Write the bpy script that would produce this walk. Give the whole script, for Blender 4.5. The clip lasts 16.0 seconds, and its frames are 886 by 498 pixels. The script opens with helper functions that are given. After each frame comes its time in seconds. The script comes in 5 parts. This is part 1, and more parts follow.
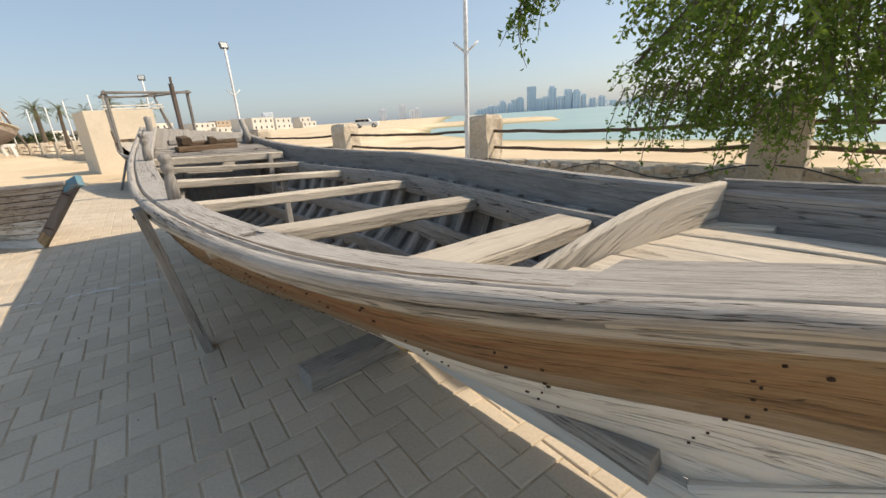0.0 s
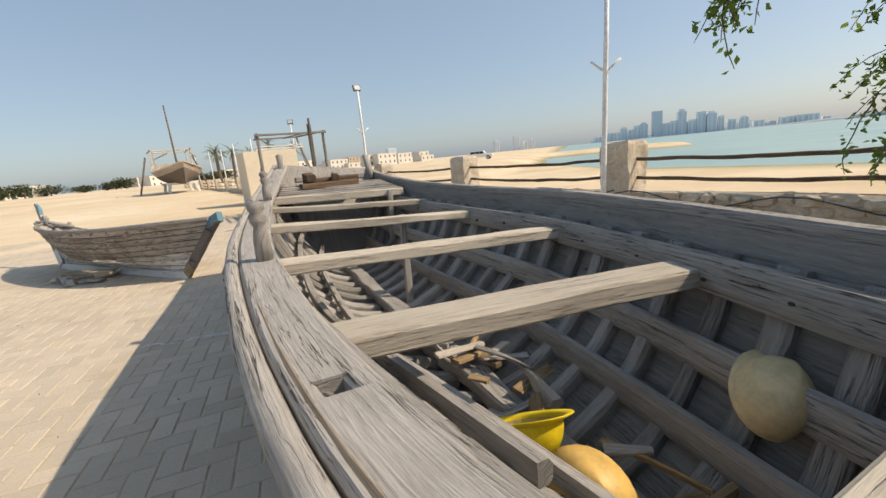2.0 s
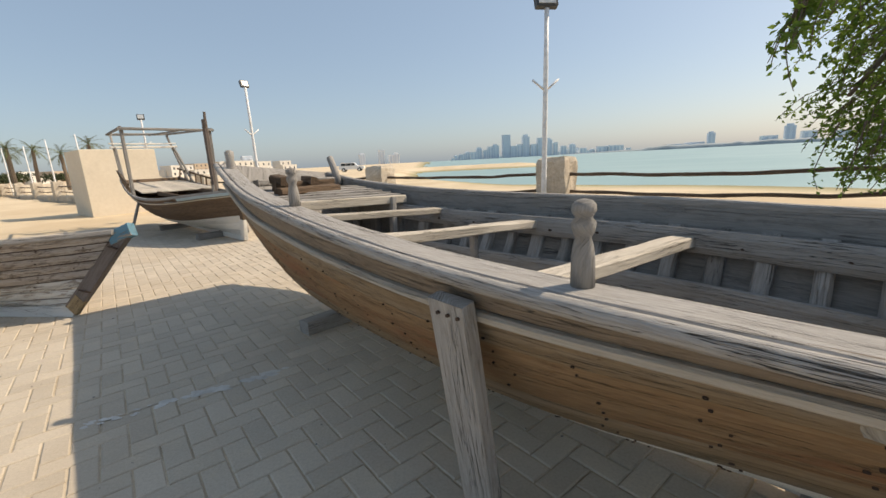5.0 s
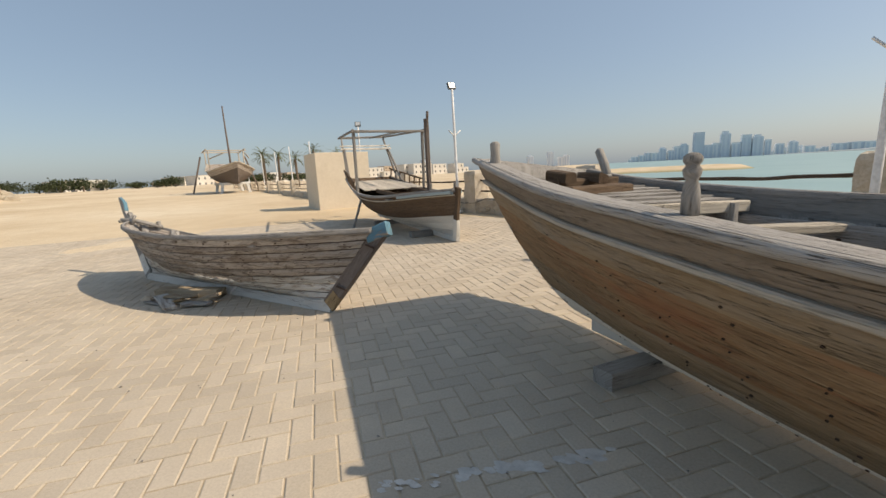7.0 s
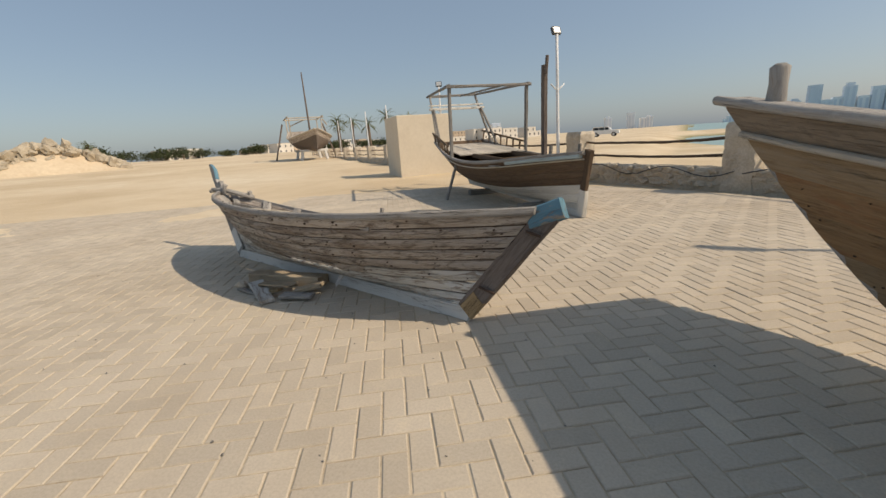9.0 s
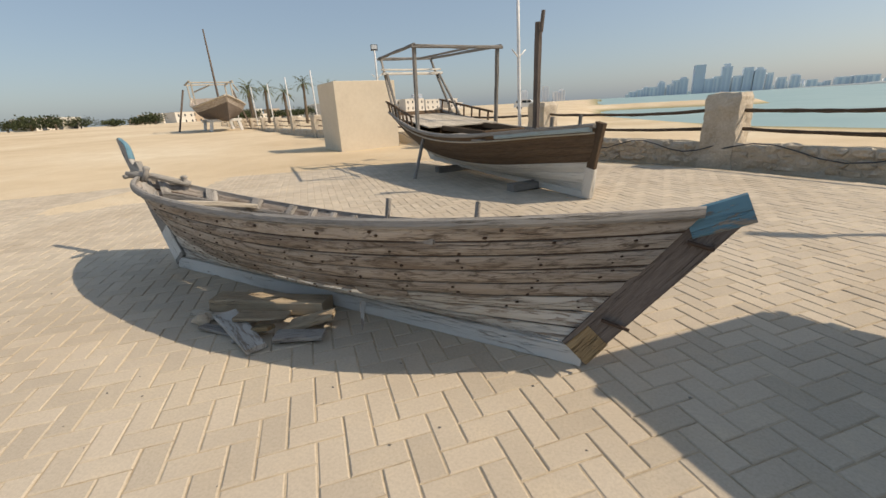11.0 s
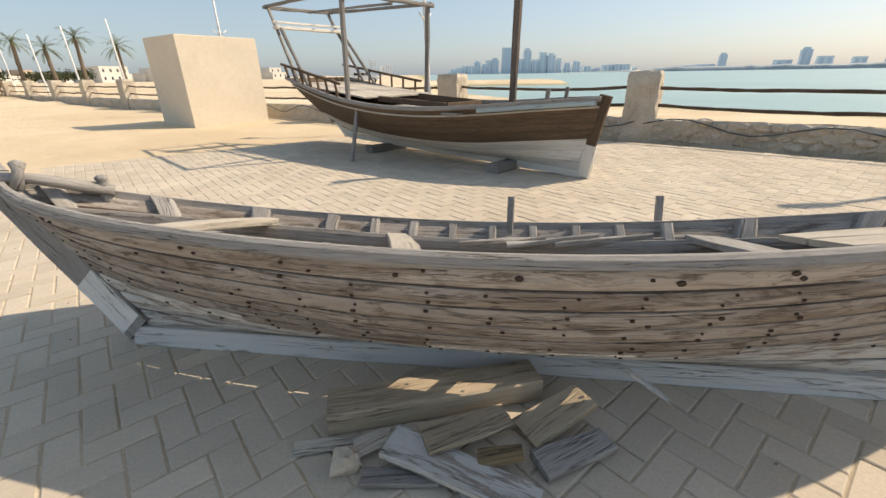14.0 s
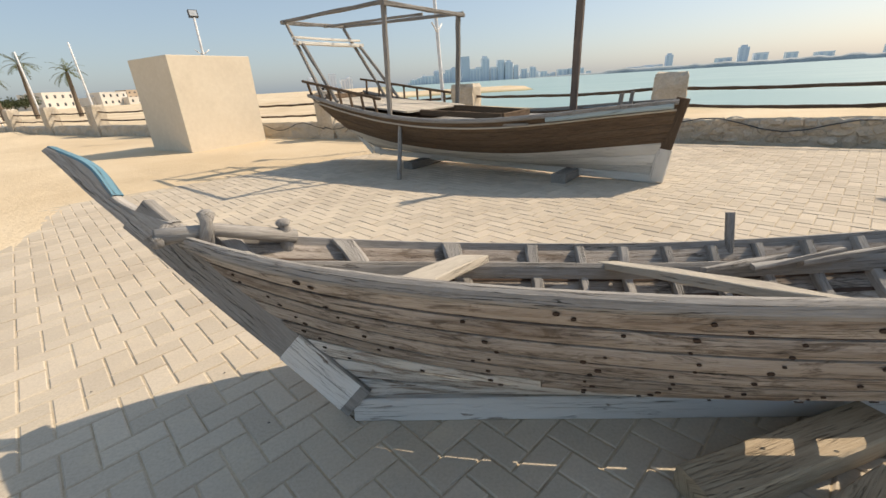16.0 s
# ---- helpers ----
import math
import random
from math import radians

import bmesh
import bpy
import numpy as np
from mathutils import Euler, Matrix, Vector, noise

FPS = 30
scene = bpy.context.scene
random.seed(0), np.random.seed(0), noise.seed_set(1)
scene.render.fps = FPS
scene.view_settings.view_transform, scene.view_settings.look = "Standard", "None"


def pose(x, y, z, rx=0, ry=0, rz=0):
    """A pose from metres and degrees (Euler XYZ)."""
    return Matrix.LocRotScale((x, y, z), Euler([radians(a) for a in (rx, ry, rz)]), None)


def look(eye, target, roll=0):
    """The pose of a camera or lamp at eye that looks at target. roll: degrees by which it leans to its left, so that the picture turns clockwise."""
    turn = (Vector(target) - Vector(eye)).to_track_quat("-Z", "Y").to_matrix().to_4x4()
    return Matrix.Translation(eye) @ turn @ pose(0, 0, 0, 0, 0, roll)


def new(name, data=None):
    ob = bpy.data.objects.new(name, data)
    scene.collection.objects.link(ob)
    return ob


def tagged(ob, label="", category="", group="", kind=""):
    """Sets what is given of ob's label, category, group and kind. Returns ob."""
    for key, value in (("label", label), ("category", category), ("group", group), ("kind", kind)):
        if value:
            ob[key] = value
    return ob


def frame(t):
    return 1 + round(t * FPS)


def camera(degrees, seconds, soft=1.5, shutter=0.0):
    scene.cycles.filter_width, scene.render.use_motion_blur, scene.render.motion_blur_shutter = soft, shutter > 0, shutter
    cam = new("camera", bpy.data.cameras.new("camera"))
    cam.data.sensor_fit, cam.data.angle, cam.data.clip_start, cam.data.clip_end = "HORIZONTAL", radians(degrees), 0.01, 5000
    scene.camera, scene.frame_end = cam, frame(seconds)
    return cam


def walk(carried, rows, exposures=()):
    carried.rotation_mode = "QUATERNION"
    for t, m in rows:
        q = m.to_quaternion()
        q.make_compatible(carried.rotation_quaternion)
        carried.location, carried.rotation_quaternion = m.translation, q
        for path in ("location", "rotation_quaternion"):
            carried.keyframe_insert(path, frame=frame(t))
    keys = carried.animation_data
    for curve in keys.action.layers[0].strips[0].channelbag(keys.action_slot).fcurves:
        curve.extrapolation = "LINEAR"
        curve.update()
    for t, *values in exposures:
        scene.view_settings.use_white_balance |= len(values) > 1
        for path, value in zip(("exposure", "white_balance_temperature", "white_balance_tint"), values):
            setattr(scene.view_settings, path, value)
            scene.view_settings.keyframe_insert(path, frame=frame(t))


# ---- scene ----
cam = camera(94.3, 16.0)
EXPOSURE = 0.25
PATH = [
    (0, (0.582, 0.178, 1.108), (0.585, 2.082, 0.496), -3.7),
    (0.5, (0.549, 0.469, 1.111), (0.541, 2.365, 0.475), -4.0),
    (1, (0.478, 0.644, 1.114), (0.401, 2.54, 0.483), -4.2),
    (1.5, (0.414, 0.772, 1.114), (0.156, 2.672, 0.545), -4.8),
    (2, (0.343, 0.841, 1.11), (-0.168, 2.725, 0.676), -5.5),
    (2.5, (0.247, 0.854, 1.106), (-0.324, 2.734, 0.728), -3.9),
    (3, (0.06, 0.851, 1.11), (-0.406, 2.752, 0.7), -2.3),
    (3.2, (-0.036, 0.85, 1.106), (-0.449, 2.758, 0.674), -1.9),
    (5.3, (-1.012, 1.165, 1.127), (-0.837, 3.115, 0.72), -2.6),
    (5.5, (-1.098, 1.211, 1.123), (-0.903, 3.161, 0.727), -2.2),
    (6, (-1.315, 1.334, 1.137), (-1.105, 3.278, 0.717), -2.1),
    (6.5, (-1.546, 1.56, 1.123), (-1.652, 3.514, 0.71), -2.5),
    (7, (-1.806, 1.774, 1.111), (-2.444, 3.633, 0.742), -3.0),
    (7.5, (-2.052, 1.939, 1.122), (-2.972, 3.679, 0.77), -2.7),
    (8, (-2.308, 2.136, 1.102), (-3.33, 3.812, 0.721), -2.9),
    (8.5, (-2.546, 2.301, 1.088), (-3.536, 3.979, 0.638), -3.4),
    (9, (-2.784, 2.466, 1.084), (-3.712, 4.163, 0.577), -3.9),
    (9.2, (-2.878, 2.541, 1.079), (-3.793, 4.243, 0.565), -4.1),
    (11.3, (-4.05, 3.02, 1.104), (-4.569, 4.832, 0.434), -3.7),
    (11.5, (-4.175, 3.068, 1.093), (-4.646, 4.888, 0.412), -4.2),
    (12, (-4.462, 3.16, 1.078), (-4.793, 4.996, 0.357), -3.7),
    (12.5, (-4.756, 3.281, 1.083), (-4.943, 5.124, 0.331), -2.9),
    (13, (-5.04, 3.351, 1.084), (-5.081, 5.193, 0.305), -2.1),
    (13.5, (-5.332, 3.511, 1.078), (-5.26, 5.347, 0.289), -1.2),
    (14, (-5.623, 3.636, 1.078), (-5.477, 5.471, 0.296), -0.9),
    (14.5, (-5.915, 3.726, 1.089), (-5.725, 5.565, 0.326), -1.3),
    (15, (-6.182, 3.87, 1.085), (-5.964, 5.712, 0.338), -2.1),
    (15.5, (-6.44, 3.976, 1.095), (-6.185, 5.816, 0.354), -3.2),
    (16, (-6.688, 4.049, 1.126), (-6.406, 5.883, 0.378), -3.4),
]
walk(cam, [(t, look(eye, target, roll)) for t, eye, target, roll in PATH], [(t, EXPOSURE + e, 7750, 12.5) for t, e in ((0, 0.42), (1.5, 0.32), (3, 0.2), (5.5, 0.25), (7, 0.05), (9, -0.15), (11.5, 0.05), (13, 0.2), (14, 0.4), (15, 0.42), (16, 0.3))])

# ---- world and sun ----
SUN_DIR = Vector((0.70, 0.16, 0.68)).normalized()
world = bpy.data.worlds.new("sky_world")
scene.world = world
world.use_nodes = True
wn = world.node_tree.nodes
sky = wn.new("ShaderNodeTexSky")
sky.sky_type, sky.sun_disc = 'NISHITA', False
sky.sun_elevation = math.asin(SUN_DIR.z)
sky.sun_rotation = math.atan2(SUN_DIR.x, SUN_DIR.y)
sky.air_density, sky.dust_density, sky.ozone_density = 1.0, 1.5, 3.0
wn["Background"].inputs["Strength"].default_value = 0.115
haze = wn.new("ShaderNodeMix")
haze.data_type = 'RGBA'
haze.inputs[0].default_value, haze.inputs[7].default_value = 0.5, (1.95, 2.95, 4.3, 1)
world.node_tree.links.new(sky.outputs[0], haze.inputs[6])
world.node_tree.links.new(haze.outputs[2], wn["Background"].inputs["Color"])
sun_data = bpy.data.lights.new("sun", 'SUN')
sun_data.energy, sun_data.angle, sun_data.color = 3.1, radians(0.6), (1.0, 0.935, 0.83)
sun = new("sun", sun_data)
sun.matrix_world = look(SUN_DIR * 50, (0, 0, 0))


# ---- materials ----
def material(name, rough=0.8, metal=0.0):
    m = bpy.data.materials.new(name)
    m.use_nodes = True
    b = m.node_tree.nodes["Principled BSDF"]
    b.inputs["Roughness"].default_value, b.inputs["Metallic"].default_value = rough, metal
    b.inputs["Specular IOR Level"].default_value = 0.25
    return m, m.node_tree, b


def link(nt, a, b):
    nt.links.new(a, b)


def noise_node(nt, vec, scale, detail=6, rough=0.6, distortion=0.0):
    n = nt.nodes.new("ShaderNodeTexNoise")
    n.inputs["Scale"].default_value, n.inputs["Detail"].default_value = scale, detail
    n.inputs["Roughness"].default_value, n.inputs["Distortion"].default_value = rough, distortion
    if vec:
        link(nt, vec, n.inputs["Vector"])
    return n.outputs["Fac"]


def ramp(nt, fac, stops):
    r = nt.nodes.new("ShaderNodeValToRGB")
    while len(r.color_ramp.elements) < len(stops):
        r.color_ramp.elements.new(0.5)
    for e, (p, c) in zip(r.color_ramp.elements, stops):
        e.position, e.color = p, (c, c, c, 1) if isinstance(c, float) else (*c, 1)
    link(nt, fac, r.inputs["Fac"])
    return r.outputs["Color"]


def mix(nt, fac, a, b, mode='MIX'):
    n = nt.nodes.new("ShaderNodeMix")
    n.data_type, n.blend_type = 'RGBA', mode
    for sock, v in ((n.inputs[0], fac), (n.inputs[6], a), (n.inputs[7], b)):
        if isinstance(v, (int, float)):
            sock.default_value = v
        elif isinstance(v, tuple):
            sock.default_value = (*v, 1)
        else:
            link(nt, v, sock)
    return n.outputs[2]


def maths(nt, op, a, b=0.0):
    n = nt.nodes.new("ShaderNodeMath")
    n.operation = op
    for sock, v in zip(n.inputs, (a, b)):
        if isinstance(v, (int, float)):
            sock.default_value = v
        else:
            link(nt, v, sock)
    return n.outputs[0]


def scaled(nt, kind, sx, sy, sz, shift=True):
    """Texture coordinates of that kind, stretched; shifted from object to object."""
    c = nt.nodes.new("ShaderNodeTexCoord")
    m = nt.nodes.new("ShaderNodeMapping")
    m.inputs["Scale"].default_value = (sx, sy, sz)
    link(nt, c.outputs[kind], m.inputs["Vector"])
    if shift:
        o = nt.nodes.new("ShaderNodeObjectInfo")
        k = nt.nodes.new("ShaderNodeMath")
        k.operation = 'MULTIPLY'
        k.inputs[1].default_value = 57.0
        link(nt, o.outputs["Random"], k.inputs[0])
        link(nt, k.outputs[0], m.inputs["Location"])
    return m.outputs["Vector"]


def bump(nt, b, height, strength=0.5, distance=0.005):
    n = nt.nodes.new("ShaderNodeBump")
    n.inputs["Strength"].default_value, n.inputs["Distance"].default_value = strength, distance
    link(nt, height, n.inputs["Height"])
    link(nt, n.outputs["Normal"], b.inputs["Normal"])


def wood(name, light, mid, dark, crack=0.6, stain=0.5, paint=None, cover=0.0, soft=False, weather=0.35, blotch=None):
    """Weathered timber; the grain runs along the UV's u. paint: what is left of a coat, over the share cover of the surface."""
    m, nt, b = material(name, 0.85)
    grain = noise_node(nt, scaled(nt, "UV", 5.5, 120, 1), 1.0, 9, 0.68, 0.8)
    fine = noise_node(nt, scaled(nt, "UV", 16, 420, 1), 1.0, 4, 0.6)
    big = noise_node(nt, scaled(nt, "UV", 1.5, 7, 1), 1.0, 5, 0.6)
    blot = noise_node(nt, scaled(nt, "UV", 5, 16, 1), 1.0, 5, 0.65, 0.8)
    col = ramp(nt, grain, [(0.15, dark), (0.42, mid), (0.72, light)] if soft else [(0.2, dark), (0.42, mid), (0.66, light)])
    col = mix(nt, maths(nt, 'MULTIPLY', ramp(nt, fine, [(0.4, 0.0), (0.7, 1.0)]), 0.15 if soft else 0.28), col, dark)
    col = mix(nt, ramp(nt, big, [(0.4, 0.0), (0.72, stain)]), col, mid)
    col = mix(nt, ramp(nt, blot, [(0.58, 0.0), (0.75, stain * 0.8)]), col, dark)
    worn = noise_node(nt, scaled(nt, "UV", 6, 26, 1), 1.0, 9, 0.75, 1.0)
    col = mix(nt, ramp(nt, worn, [(0.50, 0.0), (0.60, weather)]), col, dark)
    if blotch:
        ot = noise_node(nt, scaled(nt, "UV", 0.9, 6, 1), 1.3, 5, 0.6, 0.4)
        col = mix(nt, ramp(nt, ot, [(0.5, 0.0), (0.66, 0.75)]), col, blotch)
    cracks = noise_node(nt, scaled(nt, "UV", 2.4, 85, 1), 1.0, 5, 0.5, 0.7)
    line = ramp(nt, maths(nt, 'ABSOLUTE', maths(nt, 'SUBTRACT', cracks, 0.5)), [(0.0, 1.0), (0.014, 0.0)])
    gate = ramp(nt, noise_node(nt, scaled(nt, "UV", 1.2, 9, 1), 1.0, 3), [(0.42, 0.0), (0.56, 1.0)])
    line = maths(nt, 'MULTIPLY', line, gate)
    col = mix(nt, maths(nt, 'MULTIPLY', line, crack), col, (0.02, 0.016, 0.012))
    height = maths(nt, 'SUBTRACT', maths(nt, 'ADD', grain, maths(nt, 'MULTIPLY', fine, 0.3)), maths(nt, 'MULTIPLY', line, 1.3))
    if paint:
        flake = noise_node(nt, scaled(nt, "UV", 4, 22, 1), 1.0, 8, 0.7, 0.6)
        mask = ramp(nt, flake, [(0.62 - cover * 0.42 - 0.03, 1.0), (0.62 - cover * 0.42 + 0.03, 0.0)]) if cover < 0 else ramp(nt, flake, [(0.72 - cover * 0.42, 0.0), (0.76 - cover * 0.42, 1.0)])
        mask = maths(nt, 'MULTIPLY', mask, maths(nt, 'SUBTRACT', 1.0, maths(nt, 'MULTIPLY', line, 0.8)))
        tone = mix(nt, maths(nt, 'MULTIPLY', big, 0.5), paint, (paint[0] * 0.72, paint[1] * 0.7, paint[2] * 0.66))
        col = mix(nt, mask, col, tone)
        height = maths(nt, 'ADD', maths(nt, 'MULTIPLY', height, 0.7), maths(nt, 'MULTIPLY', mask, 0.35))
    info = nt.nodes.new("ShaderNodeObjectInfo")
    h = nt.nodes.new("ShaderNodeHueSaturation")
    link(nt, maths(nt, 'ADD', maths(nt, 'MULTIPLY', info.outputs["Random"], 0.3), 0.85), h.inputs["Value"])
    link(nt, col, h.inputs["Color"])
    link(nt, h.outputs["Color"], b.inputs["Base Color"])
    bump(nt, b, height, 0.9, 0.005)
    return m


def rough_stuff(name, colours, scale, bump_scale, depth, rough=0.9, kind="Object", shift=False):
    """Stone, sand, plaster: two scales of noise in the colour, a third in the relief."""
    m, nt, b = material(name, rough)
    v = scaled(nt, kind, 1, 1, 1, shift)
    big = noise_node(nt, v, scale, 6, 0.6)
    small = noise_node(nt, v, scale * 9, 5, 0.65)
    col = ramp(nt, big, [(0.3, colours[0]), (0.5, colours[1]), (0.7, colours[2])])
    col = mix(nt, 0.5, col, ramp(nt, small, [(0.3, colours[0]), (0.7, colours[2])]))
    link(nt, col, b.inputs["Base Color"])
    bump(nt, b, noise_node(nt, v, bump_scale, 8, 0.65), 0.8, depth)
    return m


def plain(name, colour, rough=0.5, metal=0.0, vary=0.12):
    m, nt, b = material(name, rough, metal)
    n = noise_node(nt, scaled(nt, "Object", 1, 1, 1), 14, 6, 0.65)
    lo = tuple(c * (1 - vary * 2) for c in colour)
    link(nt, ramp(nt, n, [(0.35, lo), (0.6, colour)]), b.inputs["Base Color"])
    bump(nt, b, n, 0.15, 0.002)
    return m


GREY_WOOD = wood("weathered_grey_wood", (0.43, 0.405, 0.375), (0.345, 0.322, 0.295), (0.13, 0.116, 0.102), 1.0, 0.35, weather=0.22)
PALE_WOOD = wood("bleached_wood", (0.60, 0.545, 0.46), (0.50, 0.44, 0.36), (0.32, 0.27, 0.215), 0.6, 0.35, soft=True, weather=0.15)
DARK_WOOD = wood("dark_grey_wood", (0.33, 0.31, 0.285), (0.255, 0.238, 0.217), (0.125, 0.113, 0.10), 0.8, 0.5)
HULL_WOOD = wood("oiled_brown_hull_wood", (0.37, 0.275, 0.175), (0.285, 0.20, 0.12), (0.13, 0.085, 0.05), 0.7, 0.5, blotch=(0.34, 0.28, 0.215))
RUST_WOOD = wood("reddish_hull_wood", (0.37, 0.255, 0.145), (0.29, 0.175, 0.09), (0.13, 0.075, 0.042), 0.7, 0.5, blotch=(0.29, 0.125, 0.06))
SHEER_WOOD = wood("brown_grey_top_plank", (0.33, 0.265, 0.20), (0.25, 0.195, 0.145), (0.11, 0.082, 0.06), 0.8, 0.5)
SMALL_HULL = wood("scoured_grey_brown_wood", (0.56, 0.505, 0.45), (0.43, 0.375, 0.325), (0.11, 0.083, 0.064), 1.0, 0.95, weather=0.8, blotch=(0.2, 0.148, 0.11))
SMALL_WHITE = wood("peeling_white_on_grey_wood", (0.48, 0.42, 0.36), (0.36, 0.30, 0.25), (0.15, 0.115, 0.09), 1.0, 0.5, (0.66, 0.64, 0.60), 0.66)
KEEL_WHITE = wood("worn_white_keel_paint", (0.48, 0.42, 0.36), (0.36, 0.30, 0.25), (0.15, 0.115, 0.09), 0.7, 0.4, (0.76, 0.74, 0.70), 0.85)
BROWN_HULL = wood("dark_brown_varnished_wood", (0.19, 0.13, 0.085), (0.13, 0.086, 0.055), (0.055, 0.036, 0.024), 0.4, 0.5)
WHITE_HULL = wood("dirty_white_hull_paint", (0.4, 0.34, 0.28), (0.30, 0.25, 0.2), (0.14, 0.11, 0.08), 0.5, 0.4, (0.74, 0.71, 0.65), 0.95)
BLUE_WOOD = wood("faded_blue_paint", (0.4, 0.36, 0.3), (0.3, 0.26, 0.22), (0.14, 0.12, 0.1), 0.4, 0.3, (0.13, 0.27, 0.35), 0.7)
STEM_WOOD = wood("dark_stem_wood", (0.23, 0.19, 0.165), (0.165, 0.132, 0.112), (0.08, 0.062, 0.052), 0.5, 0.4)
ROTTEN = wood("split_orange_wood", (0.42, 0.32, 0.19), (0.31, 0.21, 0.11), (0.1, 0.065, 0.04), 1.0, 0.5)
IRON = plain("rusty_iron", (0.085, 0.056, 0.042), 0.9)
SAND = rough_stuff("pale_sand", [(0.52, 0.40, 0.27), (0.64, 0.51, 0.355), (0.72, 0.60, 0.44)], 0.35, 7, 0.03)
PLASTER = rough_stuff("cream_plaster", [(0.60, 0.52, 0.41), (0.67, 0.585, 0.465), (0.71, 0.63, 0.51)], 1.2, 60, 0.002)
STONE = rough_stuff("rough_coral_stone", [(0.36, 0.295, 0.22), (0.53, 0.455, 0.36), (0.66, 0.59, 0.49)], 3.5, 22, 0.02)
MORTAR = rough_stuff("grey_mortar", [(0.38, 0.33, 0.26), (0.54, 0.47, 0.38), (0.64, 0.57, 0.47)], 4, 30, 0.015)
WHITE_METAL = plain("white_painted_steel", (0.80, 0.80, 0.79), 0.4)
DARK_METAL = plain("dark_grey_metal", (0.07, 0.075, 0.08), 0.5)


def paving_material():
    m, nt, b = material("concrete_pavers", 0.9)
    v = scaled(nt, "Object", 1, 1, 1, False)
    g = nt.nodes.new("ShaderNodeNewGeometry")
    pos = g.outputs["Position"]
    big = noise_node(nt, pos, 0.8, 5, 0.6)
    small = noise_node(nt, pos, 90, 4, 0.7)
    mid = noise_node(nt, pos, 6, 5, 0.65)
    base = ramp(nt, big, [(0.35, (0.50, 0.42, 0.325)), (0.55, (0.55, 0.475, 0.38)), (0.72, (0.60, 0.515, 0.40))])
    tint = nt.nodes.new("ShaderNodeObjectInfo")
    rnd = maths(nt, 'FRACT', maths(nt, 'ADD', tint.outputs["Random"], g.outputs["Random Per Island"]))
    hsv = nt.nodes.new("ShaderNodeHueSaturation")
    link(nt, maths(nt, 'ADD', maths(nt, 'MULTIPLY', rnd, 0.17), 0.9), hsv.inputs["Value"])
    base = mix(nt, ramp(nt, mid, [(0.5, 0.0), (0.75, 0.45)]), base, (0.66, 0.55, 0.40))
    base = mix(nt, ramp(nt, small, [(0.4, 0.0), (0.75, 0.5)]), base, (0.36, 0.30, 0.235))
    link(nt, base, hsv.inputs["Color"])
    link(nt, hsv.outputs["Color"], b.inputs["Base Color"])
    bump(nt, b, maths(nt, 'ADD', small, mid), 0.35, 0.003)
    return m


PAVER = paving_material()


